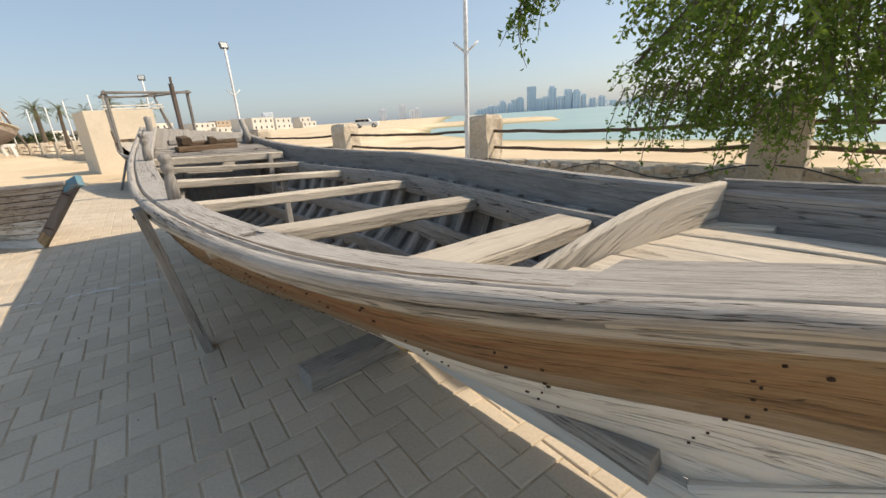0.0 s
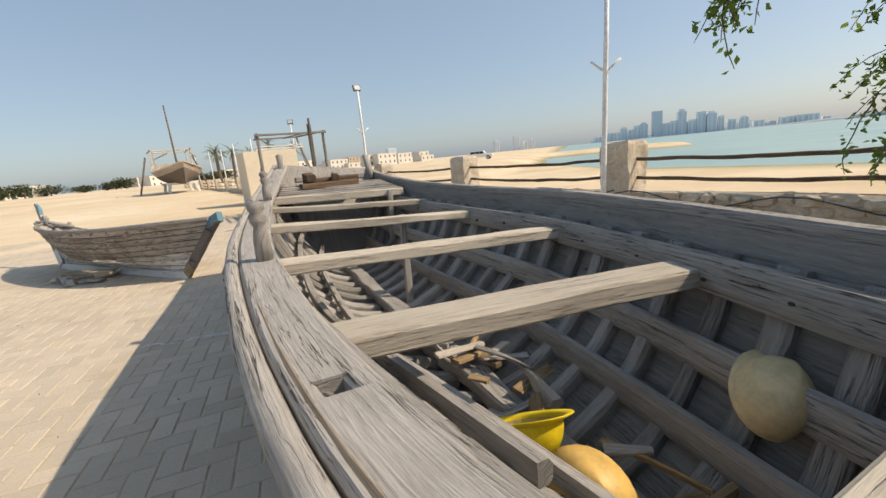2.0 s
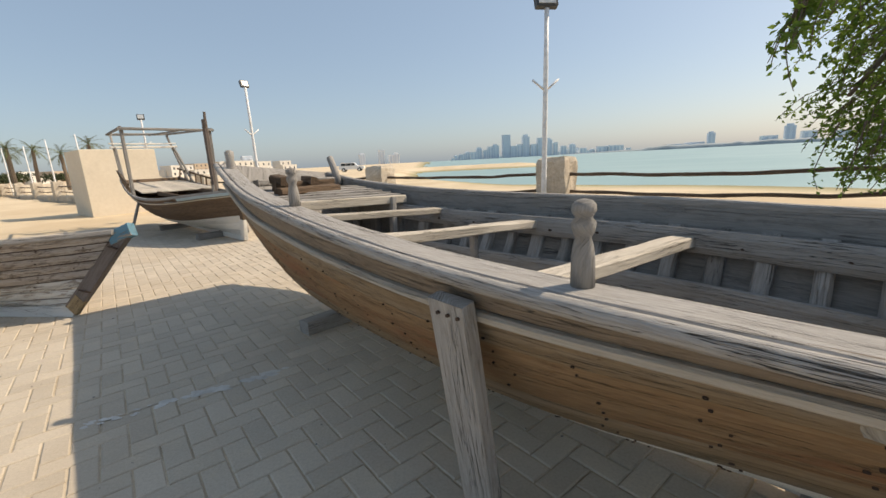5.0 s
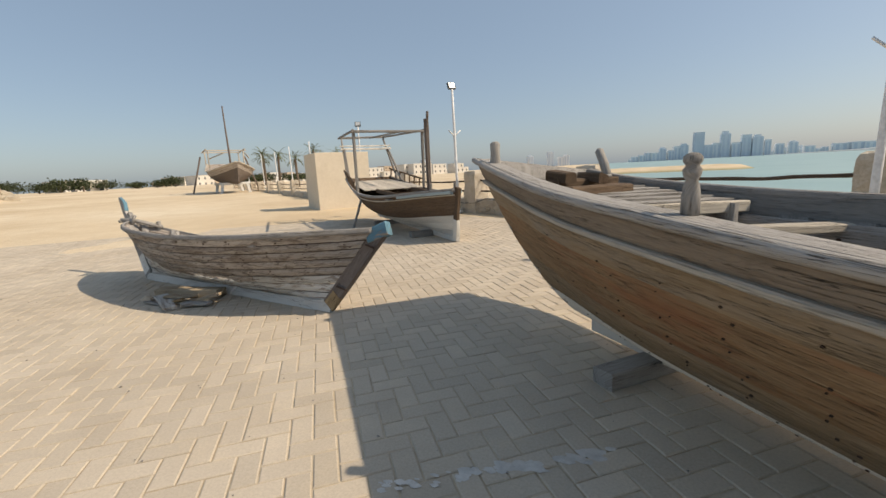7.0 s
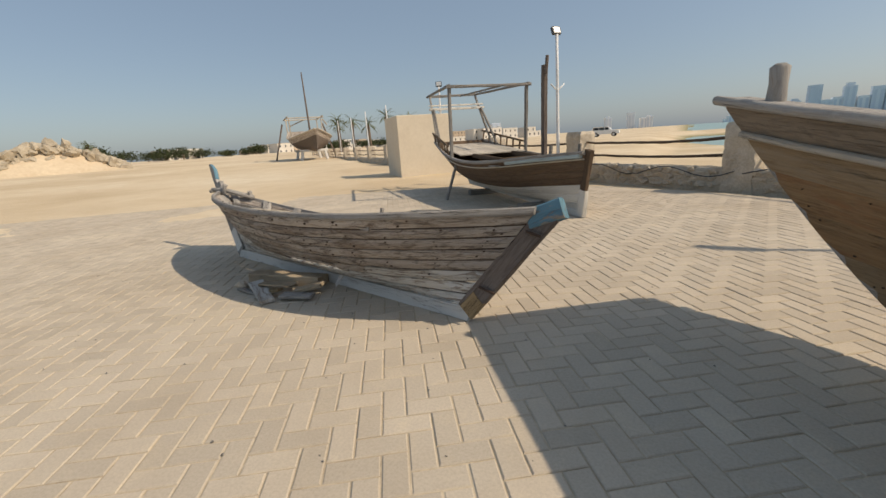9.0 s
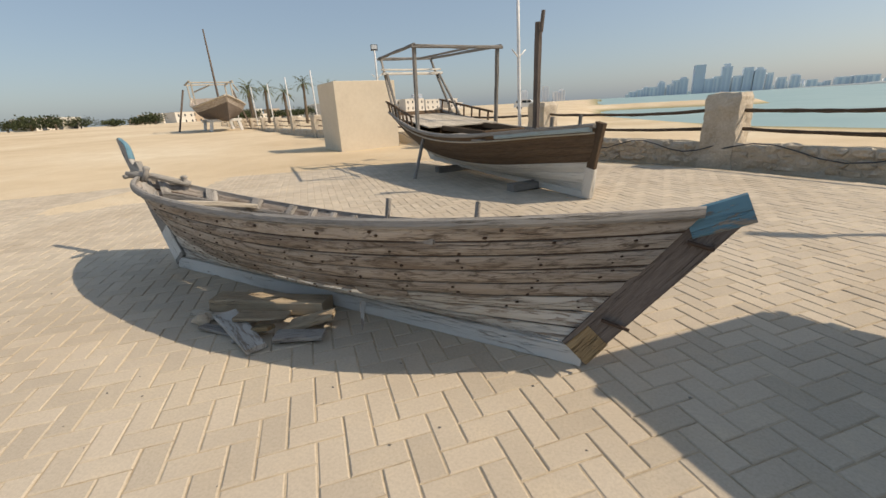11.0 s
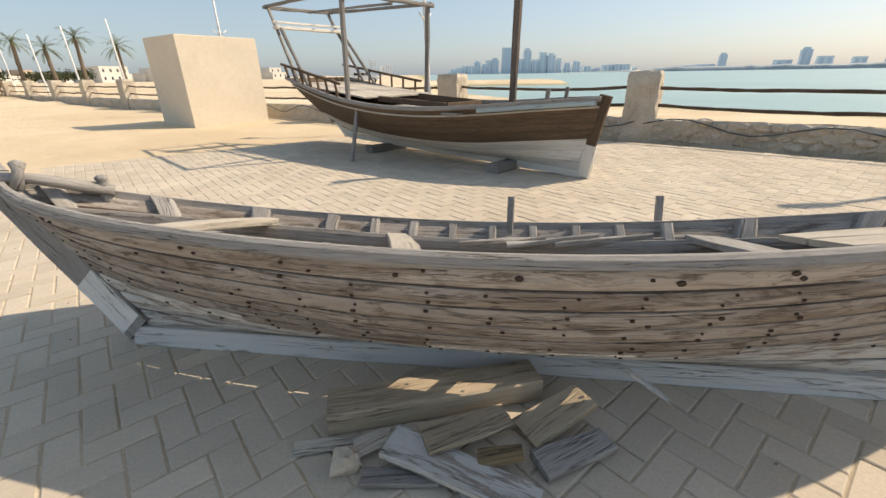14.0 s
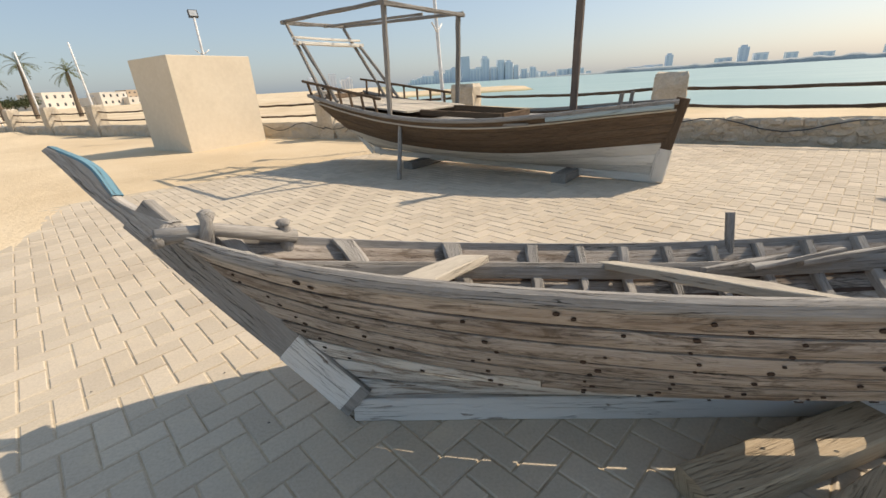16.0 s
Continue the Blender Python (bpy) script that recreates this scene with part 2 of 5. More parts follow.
# ---- mesh building ----
class Geo:
    """Vertices with a UV in metres, and faces."""

    def __init__(self):
        self.v, self.uv, self.f = [], [], []

    def add(self, co, uv):
        self.v.append(Vector(co))
        self.uv.append(uv)
        return len(self.v) - 1

    def grid(self, rows, closed_ends=False):
        """A sheet through rows of points; u runs along the rows' index, v within a row."""
        ids, u = [], 0.0
        for i, row in enumerate(rows):
            if i:
                u += (Vector(row[len(row) // 2]) - Vector(rows[i - 1][len(row) // 2])).length
            line, w = [], 0.0
            for j, p in enumerate(row):
                if j:
                    w += (Vector(p) - Vector(row[j - 1])).length
                line.append(self.add(p, (u, w)))
            ids.append(line)
        for a, b in zip(ids, ids[1:]):
            for j in range(len(a) - 1):
                self.f.append((a[j], a[j + 1], b[j + 1], b[j]))
        if closed_ends:
            self.f.append(tuple(reversed(ids[0])))
            self.f.append(tuple(ids[-1]))
        return self

    def beam(self, a, b, w, h, up=(0, 0, 1), n=6, bevel=0.12, wobble=0.003, taper=1.0, sag=0.0):
        """A squared timber from a to b, w wide and h high, its edges worn off and its faces a little uneven."""
        a, b = Vector(a), Vector(b)
        t = (b - a).normalized()
        side = t.cross(Vector(up))
        side = side.normalized() if side.length > 1e-4 else t.orthogonal().normalized()
        top = side.cross(t).normalized()
        c = min(w, h) * bevel
        x, y = w / 2, h / 2
        ring = [(-x + c, -y), (x - c, -y), (x, -y + c), (x, y - c), (x - c, y), (-x + c, y), (-x, y - c), (-x, -y + c), (-x + c, -y)]
        rows = []
        for i in range(n + 1):
            k = i / n
            p = a.lerp(b, k) - top * sag * 4 * k * (1 - k)
            g = 1 + (taper - 1) * k
            row = []
            for q in ring:
                e = noise.noise(Vector((p.x * 3 + q[0] * 20, p.y * 3 + q[1] * 20, p.z * 3))) * wobble * 2
                row.append(p + side * q[0] * g + top * (q[1] * g + e) + side * e * 0.6)
            rows.append(row)
        return self.grid(rows, True)

    def tube(self, pts, radii, n=9, lump=0.0):
        pts = [Vector(p) for p in pts]
        if isinstance(radii, (int, float)):
            radii = [radii] * len(pts)
        rows = []
        axis0 = (pts[-1] - pts[0]).normalized()
        ref = axis0.orthogonal().normalized()
        for i, p in enumerate(pts):
            t = (pts[min(i + 1, len(pts) - 1)] - pts[max(i - 1, 0)]).normalized()
            s = (ref - t * ref.dot(t)).normalized()
            q = t.cross(s)
            row = []
            for j in range(n + 1):
                a = 2 * math.pi * (j % n) / n
                r = radii[i] * (1 + lump * noise.noise(Vector((p.x * 9, p.y * 9 + j % n, p.z * 9))))
                row.append(p + s * math.cos(a) * r + q * math.sin(a) * r)
            rows.append(row)
        return self.grid(rows, True)

    def box(self, lo, hi, m=None, bevel=0.02):
        """A block between two corners, its edges broken by bevel, set by the matrix m."""
        m = m or Matrix()
        x0, y0, z0 = lo
        x1, y1, z1 = hi
        c = bevel
        rows = []
        for z, k in ((z0, c), (z0 + c, 0), (z1 - c, 0), (z1, c)):
            rows.append([m @ Vector(p) for p in ((x0 + k, y0 + k, z), (x1 - k, y0 + k, z), (x1 - k, y1 - k, z), (x0 + k, y1 - k, z), (x0 + k, y0 + k, z))])
        return self.grid(rows, True)

    def rock(self, centre, size, m=None, rough=0.25, seed=0):
        """An uneven boulder."""
        bm = bmesh.new()
        bmesh.ops.create_icosphere(bm, subdivisions=2, radius=1)
        base = len(self.v)
        for v in bm.verts:
            d = 1 + rough * noise.noise(v.co * 1.7 + Vector((seed * 7.1, seed * 3.3, seed)))
            co = Vector((max(-0.8, min(0.8, v.co.x)), max(-0.8, min(0.8, v.co.y)), max(-0.8, min(0.8, v.co.z)))) * d
            co = Vector((co.x * size[0], co.y * size[1], co.z * size[2]))
            co = (m @ co if m else co) + Vector(centre)
            self.add(co, (co.x, co.z))
        self.f += [tuple(base + w.index for w in f.verts) for f in bm.faces]
        bm.free()
        return self


def thing(name, base, label, category, group="", kind=""):
    ob = new(name)
    ob.empty_display_size = 0.1
    ob.location = base
    return tagged(ob, label, category, group, kind)


def root_of(ob):
    p = Vector((0, 0, 0))
    while ob:
        p += ob.location
        ob = ob.parent
    return p


def part(name, geo, mat, parent=None, label="", smooth=False, kind=""):
    """One mesh object, under a thing or under a part; the geometry is given in the world's metres."""
    off = root_of(parent)
    me = bpy.data.meshes.new(name)
    me.from_pydata([v - off for v in geo.v], [], geo.f)
    layer = me.uv_layers.new(name="UVMap")
    idx = np.zeros(len(me.loops), dtype=np.int32)
    me.loops.foreach_get("vertex_index", idx)
    layer.data.foreach_set("uv", np.array(geo.uv, dtype=np.float32)[idx].ravel())
    if smooth:
        me.polygons.foreach_set("use_smooth", [True] * len(me.polygons))
    me.materials.append(mat)
    me.update()
    ob = new(name, me)
    if parent:
        ob.parent = parent
    if label:
        ob["label"] = label
    if kind:
        ob["kind"] = kind
    return ob


def cub(tab, x):
    """A smooth curve through the pairs of tab."""
    xs, ys = [p[0] for p in tab], [p[1] for p in tab]
    if x <= xs[0]:
        return ys[0]
    if x >= xs[-1]:
        return ys[-1]
    i = max(k for k in range(len(xs) - 1) if xs[k] <= x)
    d = [(b - a) / (q - p) for a, b, p, q in zip(ys, ys[1:], xs, xs[1:])]
    slope = [d[0]] + [(a + b) / 2 for a, b in zip(d, d[1:])] + [d[-1]]
    w = xs[i + 1] - xs[i]
    t = (x - xs[i]) / w
    return ((2 * t ** 3 - 3 * t ** 2 + 1) * ys[i] + (t ** 3 - 2 * t ** 2 + t) * w * slope[i]
            + (3 * t ** 2 - 2 * t ** 3) * ys[i + 1] + (t ** 3 - t ** 2) * w * slope[i + 1])


def smoothstep(a, b, x):
    t = max(0.0, min(1.0, (x - a) / (b - a)))
    return t * t * (3 - 2 * t)


class Hull:
    """A planked hull. Along the boat s, across it q (side 0 has the smaller q), z up; sheer and half-breadth come from curves."""

    def __init__(self, world, s0, s1, rake0, rake1, edge, sheer, centre, keel, full, blend=0.9):
        self.world, self.s0, self.s1, self.r0, self.r1 = world, s0, s1, rake0, rake1
        self.edge, self.sheer, self.centre, self.keel, self.full, self.blend = edge, sheer, centre, keel, full, blend

    def shift(self, s):
        return self.r1 * smoothstep(self.s1 - self.blend, self.s1, s) - self.r0 * (1 - smoothstep(self.s0, self.s0 + self.blend, s))

    def flat(self, side, s, p, inset=0.0):
        """(along, across, up) at station s, p from the keel 0 to the sheer 1."""
        F = cub(self.full[side] if isinstance(self.full, tuple) else self.full, s)
        yf = (1 - F) * p + F * math.sin(min(p, 1.0) * math.pi / 2)
        zf = (1 - F) * p + F * (1 - math.cos(min(p, 1.0) * math.pi / 2))
        k = self.shift(s)
        g = s + k
        yc, zk = cub(self.centre, s), cub(self.keel, s)
        yg, zg = cub(self.edge[side], g), cub(self.sheer[side], g)
        y, z = yc + (yg - yc) * yf, zk + (zg - zk) * zf
        if inset:
            dp = 0.03
            y2f = (1 - F) * (p + dp) + F * math.sin((p + dp) * math.pi / 2)
            z2f = (1 - F) * (p + dp) + F * (1 - math.cos((p + dp) * math.pi / 2))
            dy, dz = (yg - yc) * (y2f - yf), (zg - zk) * (z2f - zf)
            ln = math.hypot(dy, dz) or 1
            sgn = 1 if yg >= yc else -1
            ny, nz = -abs(dz) / ln * sgn, abs(dy) / ln
            y, z = y + ny * inset, z + nz * inset
            if (y - yc) * sgn < 0:
                y = yc
        return (s + k * zf, y, z)

    def at(self, side, s, p, inset=0.0):
        return self.world(*self.flat(side, s, p, inset))

    def strake(self, side, p0, p1, n=40, thick=0.025, gap=0.004, proud=0.0, sa=None, sb=None, groove=0.005):
        sa, sb = self.s0 if sa is None else sa, self.s1 if sb is None else sb
        g = Geo()
        rows = []
        d = (p1 - p0)
        q0, q1 = p0 + gap, p1 - gap
        for i in range(n + 1):
            s = sa + (sb - sa) * i / n
            ps = [q0, q0 + d * 0.33, q1 - d * 0.33, q1]
            row = [self.at(side, s, p, -proud + (groove if j in (0, 3) else 0)) for j, p in enumerate(ps)]
            row += [self.at(side, s, p, thick) for p in (q1, q0)]
            row.append(row[0])
            rows.append(row)
        return g.grid(rows, True)

    def rib(self, side, s, w=0.06, depth=0.045, p0=0.02, p1=0.97, base=0.025, n=10):
        g = Geo()
        rows = []
        for i in range(n + 1):
            p = p0 + (p1 - p0) * i / n
            e = 0.006 * noise.noise(Vector((s * 5, p * 6, side)))
            a, b = s - w / 2 + e, s + w / 2 + e
            rows.append([self.at(side, a, p, base), self.at(side, b, p, base), self.at(side, b, p, base + depth * 0.75), self.at(side, b - w * 0.15, p, base + depth + e),
                         self.at(side, a + w * 0.15, p, base + depth + e), self.at(side, a, p, base + depth * 0.75), self.at(side, a, p, base)])
        return g.grid(rows, True)

    def band(self, side, p, sa, sb, w, h, inset=0.0, n=36, drop=0.0):
        """A batten that follows the hull at the height p, h deep outwards (or inwards, by inset) and w high."""
        g = Geo()
        rows = []
        for i in range(n + 1):
            s = sa + (sb - sa) * i / n
            a, y, z = self.flat(side, s, p, inset)
            sgn = -1 if side == 0 else 1
            z -= drop
            ring = [(-0.2, -w / 2), (h * 0.7, -w / 2), (h, -w * 0.25), (h, w * 0.25), (h * 0.7, w / 2), (-0.2 * h, w / 2), (-0.2 * h, -w / 2)]
            ring[0] = (-0.2 * h, -w / 2)
            rows.append([self.world(a, y + sgn * x, z + dz) for x, dz in ring])
        return g.grid(rows, True)

    def nails(self, side, stations, heights, r=0.009, pair=0.05, jitter=0.02, proud=0.003):
        g = Geo()
        rnd = random.Random(int(r * 1e5) + side)
        for s in stations:
            for p in heights:
                for k in (-1, 1):
                    if rnd.random() < 0.2:
                        continue
                    ss, pp = s + rnd.uniform(-jitter, jitter), p + k * pair / 2 + rnd.uniform(-0.012, 0.012)
                    if not (self.s0 < ss < self.s1):
                        continue
                    rr = r * rnd.uniform(0.6, 1.3)
                    c = Vector(self.at(side, ss, pp, -proud))
                    tx = (Vector(self.at(side, ss + 0.02, pp, -proud)) - c).normalized()
                    ty = (Vector(self.at(side, ss, pp + 0.02, -proud)) - c).normalized()
                    nn = tx.cross(ty).normalized() * 0.0022
                    ids = [g.add(c + tx * math.cos(a) * rr * 1.5 + ty * math.sin(a) * rr, (0, 0)) for a in [i * math.pi / 4 for i in range(8)]]
                    g.f.append(tuple(ids))
                    low = [g.add(g.v[i] + nn, (0, 0)) for i in ids]
                    low2 = [g.add(g.v[i] - nn, (0, 0)) for i in ids]
                    for i in range(8):
                        g.f.append((ids[i], ids[(i + 1) % 8], low[(i + 1) % 8], low[i]))
                        g.f.append((ids[i], ids[(i + 1) % 8], low2[(i + 1) % 8], low2[i]))
        return g


# ---- ground, water ----
F_DIR, F_OUT, F_AT = Vector((-0.735, 0.678, 0)), Vector((0.678, 0.735, 0)), Vector((-1.62, 10.7, 0))
SHORE = [(-30, 100.0), (-8, 95.0), (-3, 62.0), (2, 46.0), (8, 34.0), (14, 26.5), (25, 22.0), (45, 19.5), (70, 17.0), (100, 16.0), (150, 20.0)]
CENTRE = Vector((-3.0, 3.0, 0))


def ground_height(x, y):
    p = Vector((x, y, 0)) - F_AT
    d = p.dot(F_OUT)
    c = Vector((x, y, 0)) - CENTRE
    r, az = c.length, math.degrees(math.atan2(c.x, c.y))
    rough = 0.05 * noise.fractal(Vector((x * 0.35, y * 0.35, 0)), 1.0, 2.0, 4)
    e = p.dot(F_DIR)
    if d < 0.5:
        off = max(0.0, max((-8.9 - x + 0.12 * (y - 8)) * 0.6, (e - 7.0) * 0.5) if x < -6 else 0.0)
        far = max(0.0, r - 14)
        return -0.045 + min(off, 1.0) * (0.03 + rough) + (min(0.9, far * 0.011) if az < -40 else 0.0) - (0.02 if off == 0 else 0)
    beach = -0.35 - 0.02 * min(d, 15)
    if az > 150 or az < -14:
        return -0.25 + rough
    edge = cub(SHORE, az) * 1.3
    z = beach - max(0.0, r - edge * 0.8) * 0.05
    bar = smoothstep(0, 16, 95 - abs(r - 92) * 1.0 - 80) * (1 - smoothstep(17, 22, az))
    if -14 <= az < 22:
        z = max(z, -2.4 + 2.6 * bar)
    if az < 4:
        z = max(z, -0.4 + 0.35 * smoothstep(25, 45, r) - 1.2 * smoothstep(-2, 4, az))
        z = z + rough if r < 120 else z
    return max(-2.6, z) + rough * 0.4


def ground():
    g = Geo()
    radii = [0.5]
    while radii[-1] < 4300:
        radii.append(radii[-1] * 1.065 + 0.06)
    angles = [-180 + 2 * i for i in range(181)]
    rows = []
    for r in radii:
        rows.append([(CENTRE.x + r * math.sin(radians(a)), CENTRE.y + r * math.cos(radians(a)), ground_height(CENTRE.x + r * math.sin(radians(a)), CENTRE.y + r * math.cos(radians(a)))) for a in angles])
    g.grid(rows)
    top = [g.add((CENTRE.x, CENTRE.y, -0.065), (0, 0))]
    g.f += [(top[0], i + 1, i) for i in range(len(angles) - 1)]
    ob = part("ground", g, ground_material(), smooth=True)
    return tagged(ob, "pale dry sand with a beach sloping down to the water", "ground", kind="structure")


def ground_material():
    m, nt, b = material("sand_and_beach", 0.95)
    geo = nt.nodes.new("ShaderNodeNewGeometry")
    pos = geo.outputs["Position"]
    sep = nt.nodes.new("ShaderNodeSeparateXYZ")
    link(nt, pos, sep.inputs[0])
    big, mid, small = noise_node(nt, pos, 0.12, 6, 0.6), noise_node(nt, pos, 1.3, 7, 0.65), noise_node(nt, pos, 22, 5, 0.7)
    col = ramp(nt, big, [(0.35, (0.56, 0.43, 0.28)), (0.5, (0.67, 0.54, 0.375)), (0.65, (0.74, 0.63, 0.47))])
    col = mix(nt, ramp(nt, mid, [(0.42, 0.0), (0.7, 0.6)]), col, (0.60, 0.465, 0.30))
    col = mix(nt, ramp(nt, small, [(0.55, 0.0), (0.75, 0.4)]), col, (0.42, 0.33, 0.22))
    wet = ramp(nt, maths(nt, 'ADD', sep.outputs[2], maths(nt, 'MULTIPLY', big, 0.9)), [(0.0, 1.0), (0.12, 0.0)])
    green = mix(nt, ramp(nt, mid, [(0.4, 0.0), (0.6, 1.0)]), (0.30, 0.27, 0.15), (0.13, 0.145, 0.04))
    low = nt.nodes.new("ShaderNodeMapRange")
    low.inputs["From Min"].default_value, low.inputs["From Max"].default_value = -1.1, -0.6
    low.inputs["To Min"].default_value, low.inputs["To Max"].default_value = 1.0, 0.0
    link(nt, maths(nt, 'ADD', sep.outputs[2], maths(nt, 'MULTIPLY', maths(nt, 'SUBTRACT', mid, 0.5), 0.5)), low.inputs["Value"])
    link(nt, mix(nt, low.outputs[0], col, green), b.inputs["Base Color"])
    bump(nt, b, maths(nt, 'ADD', mid, maths(nt, 'MULTIPLY', small, 0.35)), 0.9, 0.05)
    return m


def water():
    m, nt, b = material("shallow_sea", 0.12)
    b.inputs["Specular IOR Level"].default_value = 0.5
    pos = nt.nodes.new("ShaderNodeNewGeometry").outputs["Position"]
    n = noise_node(nt, pos, 0.05, 4)
    link(nt, ramp(nt, n, [(0.4, (0.24, 0.37, 0.35)), (0.6, (0.31, 0.43, 0.40))]), b.inputs["Base Color"])
    b.inputs["Roughness"].default_value = 0.35
    bump(nt, b, noise_node(nt, pos, 2.5, 4), 0.25, 0.05)
    g = Geo()
    rows = []
    for r in (6, 20, 60, 200, 800, 4300):
        rows.append([(CENTRE.x + r * math.sin(radians(a)), CENTRE.y + r * math.cos(radians(a)), -1.05) for a in range(-14, 171, 4)])
    g.grid(rows)
    tagged(part("water", g, m, smooth=True), "pale turquoise shallow sea, nearly calm", "sea", kind="structure")


ground()
water()


# ---- first boat: the long brown launch ----
A1, B1 = Vector((-0.627, 0.779, 0)), Vector((0.779, 0.627, 0))


def w1(s, q, z):
    return A1 * s + B1 * q + Vector((0, 0, z))


NEAR_EDGE = [(-1.0, 1.60), (-0.6, 1.49), (-0.2, 1.29), (0.1, 1.09), (0.4, 0.93), (0.7, 0.83), (1.0, 0.775), (1.5, 0.725), (2.2, 0.70), (3.0, 0.74), (3.5, 0.78), (4.2, 0.86), (5.0, 0.99), (5.45, 1.07)]
FAR_EDGE = [(-1.0, 1.62), (-0.6, 1.71), (-0.2, 1.80), (0.17, 1.85), (0.6, 1.93), (1.27, 2.11), (2.06, 2.23), (2.9, 2.19), (4.06, 2.12), (5.1, 2.09), (5.45, 2.08)]
NEAR_SHEER = [(-1.0, 0.86), (0.0, 0.83), (0.9, 0.83), (1.5, 0.838), (2.2, 0.855), (3.0, 0.90), (3.5, 0.94), (4.2, 1.0), (5.0, 1.12), (5.45, 1.20)]
FAR_SHEER = [(-1.0, 0.90), (0.0, 0.87), (1.0, 0.86), (2.2, 0.875), (3.2, 0.89), (4.2, 0.93), (5.0, 1.0), (5.45, 1.07)]
boat1 = Hull(w1, -0.3, 4.55, 0.7, 0.88, (NEAR_EDGE, FAR_EDGE), (NEAR_SHEER, FAR_SHEER), [(-0.3, 1.58), (1.0, 1.48), (4.55, 1.44)],
             [(-0.3, 0.20), (0.3, 0.15), (1.5, 0.125), (3.0, 0.125), (4.55, 0.15)], ([(-0.3, 0.1), (0.4, 0.08), (1.0, 0.18), (1.5, 0.4), (2.0, 0.7), (2.6, 0.87), (3.4, 0.93), (4.55, 0.97)], [(-0.3, 0.25), (0.4, 0.6), (1.2, 0.85), (3.2, 0.92), (4.55, 0.97)]), 1.0)

launch = thing("wooden_launch", w1(2, 1.45, 0), "long old wooden launch, grey top planks, oiled brown hull, on blocks", "boat")
edges1 = [0.0, 0.15, 0.28, 0.38, 0.48, 0.58, 0.69, 0.795, 0.895]
for side in (0, 1):
    for i, (p0, p1) in enumerate(zip(edges1, edges1[1:])):
        mat = WHITE_HULL if i < 3 else (RUST_WOOD if i in (5, 6) else HULL_WOOD)
        tone = "chalky white bottom plank" if i < 3 else ""
        if i == 3:
            part("plank", boat1.strake(side, p0, p1, 14, 0.024, 0.0, 0.0, boat1.s0, 0.85), WHITE_HULL, launch, "chalky white bottom plank")
            part("plank", boat1.strake(side, p0, p1, 36, 0.024, 0.0, 0.0, 0.853, boat1.s1), HULL_WOOD, launch)
        else:
            part("plank", boat1.strake(side, p0, p1, 44, 0.024, 0.0, random.uniform(-0.002, 0.003)), mat, launch, tone)
        part("lining", boat1.strake(side, p0, p1, 40, 0.029, 0.0, -0.0255, groove=0.0), DARK_WOOD, launch, "dark grey inner face of the planking")
    part("sheer_plank", boat1.strake(side, 0.897, 0.99, 44, 0.026, 0.0, 0.004), DARK_WOOD if side else SHEER_WOOD, launch, "grey weathered top plank")
    part("rubbing_strip", boat1.band(side, 0.894, boat1.s0, boat1.s1, 0.026, 0.03, 0.0, 44), PALE_WOOD, launch, "pale worn half-round rubbing strip")
    part("lining", boat1.strake(side, 0.896, 0.98, 40, 0.03, 0.0, -0.0265, groove=0.0), DARK_WOOD, launch)
    for i in range(24):
        s = 0.05 + i * 0.185
        part("rib", boat1.rib(side, s, random.uniform(0.055, 0.08), random.uniform(0.045, 0.06), 0.03, 0.9), GREY_WOOD if random.random() < 0.6 else DARK_WOOD, launch)


def transom(h, s, mat, parent, steps=16, thick=0.04):
    g = Geo()
    rows = []
    for k in (0.0, thick):
        pts = []
        for i in range(steps + 1):
            pts.append(Vector(h.at(0, s, 1 - i / steps)))
        for i in range(1, steps + 1):
            pts.append(Vector(h.at(1, s, i / steps)))
        d = Vector(h.world(-k, 0, 0)) - Vector(h.world(0, 0, 0))
        rows.append([p + d for p in pts])
    g.grid(rows)
    n = len(rows[0])
    g.f.append(tuple(range(n)))
    g.f.append(tuple(range(2 * n - 1, n - 1, -1)))
    return part("transom", g, mat, parent)


transom(boat1, 4.55, GREY_WOOD, launch)

# ---- second boat: the small double-ender ----
K2, U2, V2 = Vector((-6.82, 5.27, 0.0)), Vector((0.977, -0.216, 0)), Vector((0.216, 0.977, 0))
HEEL = radians(15)


def w2(s, q, z):
    return K2 + U2 * s + V2 * (q * math.cos(HEEL) + z * math.sin(HEEL)) + Vector((0, 0, z * math.cos(HEEL) - q * math.sin(HEEL)))


HALF2 = [(-0.62, 0.035), (-0.45, 0.15), (-0.2, 0.28), (0.1, 0.385), (0.5, 0.475), (1.2, 0.54), (1.8, 0.54), (2.3, 0.48), (2.72, 0.385), (3.1, 0.24), (3.35, 0.11), (3.5, 0.035)]
SHEER2 = [(-0.62, 0.68), (0.0, 0.59), (0.7, 0.535), (1.5, 0.515), (2.3, 0.545), (2.72, 0.585), (3.2, 0.65), (3.5, 0.70)]
boat2 = Hull(w2, 0.02, 3.02, 0.62, 0.46, ([(a, -b) for a, b in HALF2], HALF2), (SHEER2, SHEER2), [(0, 0.0), (3.1, 0.0)], [(0, 0.075), (3.1, 0.075)],
             [(0.0, 0.0), (0.5, 0.3), (1.2, 0.62), (1.9, 0.62), (2.6, 0.25), (3.02, 0.0)], 0.75)
rowboat = thing("wooden_rowing_boat", K2 + U2 * 1.5, "small bleached wooden boat with nail-stained planks, tilted on the paving", "boat")
edges2 = [0.0, 0.13, 0.27, 0.40, 0.52, 0.64, 0.76, 0.87, 0.985]
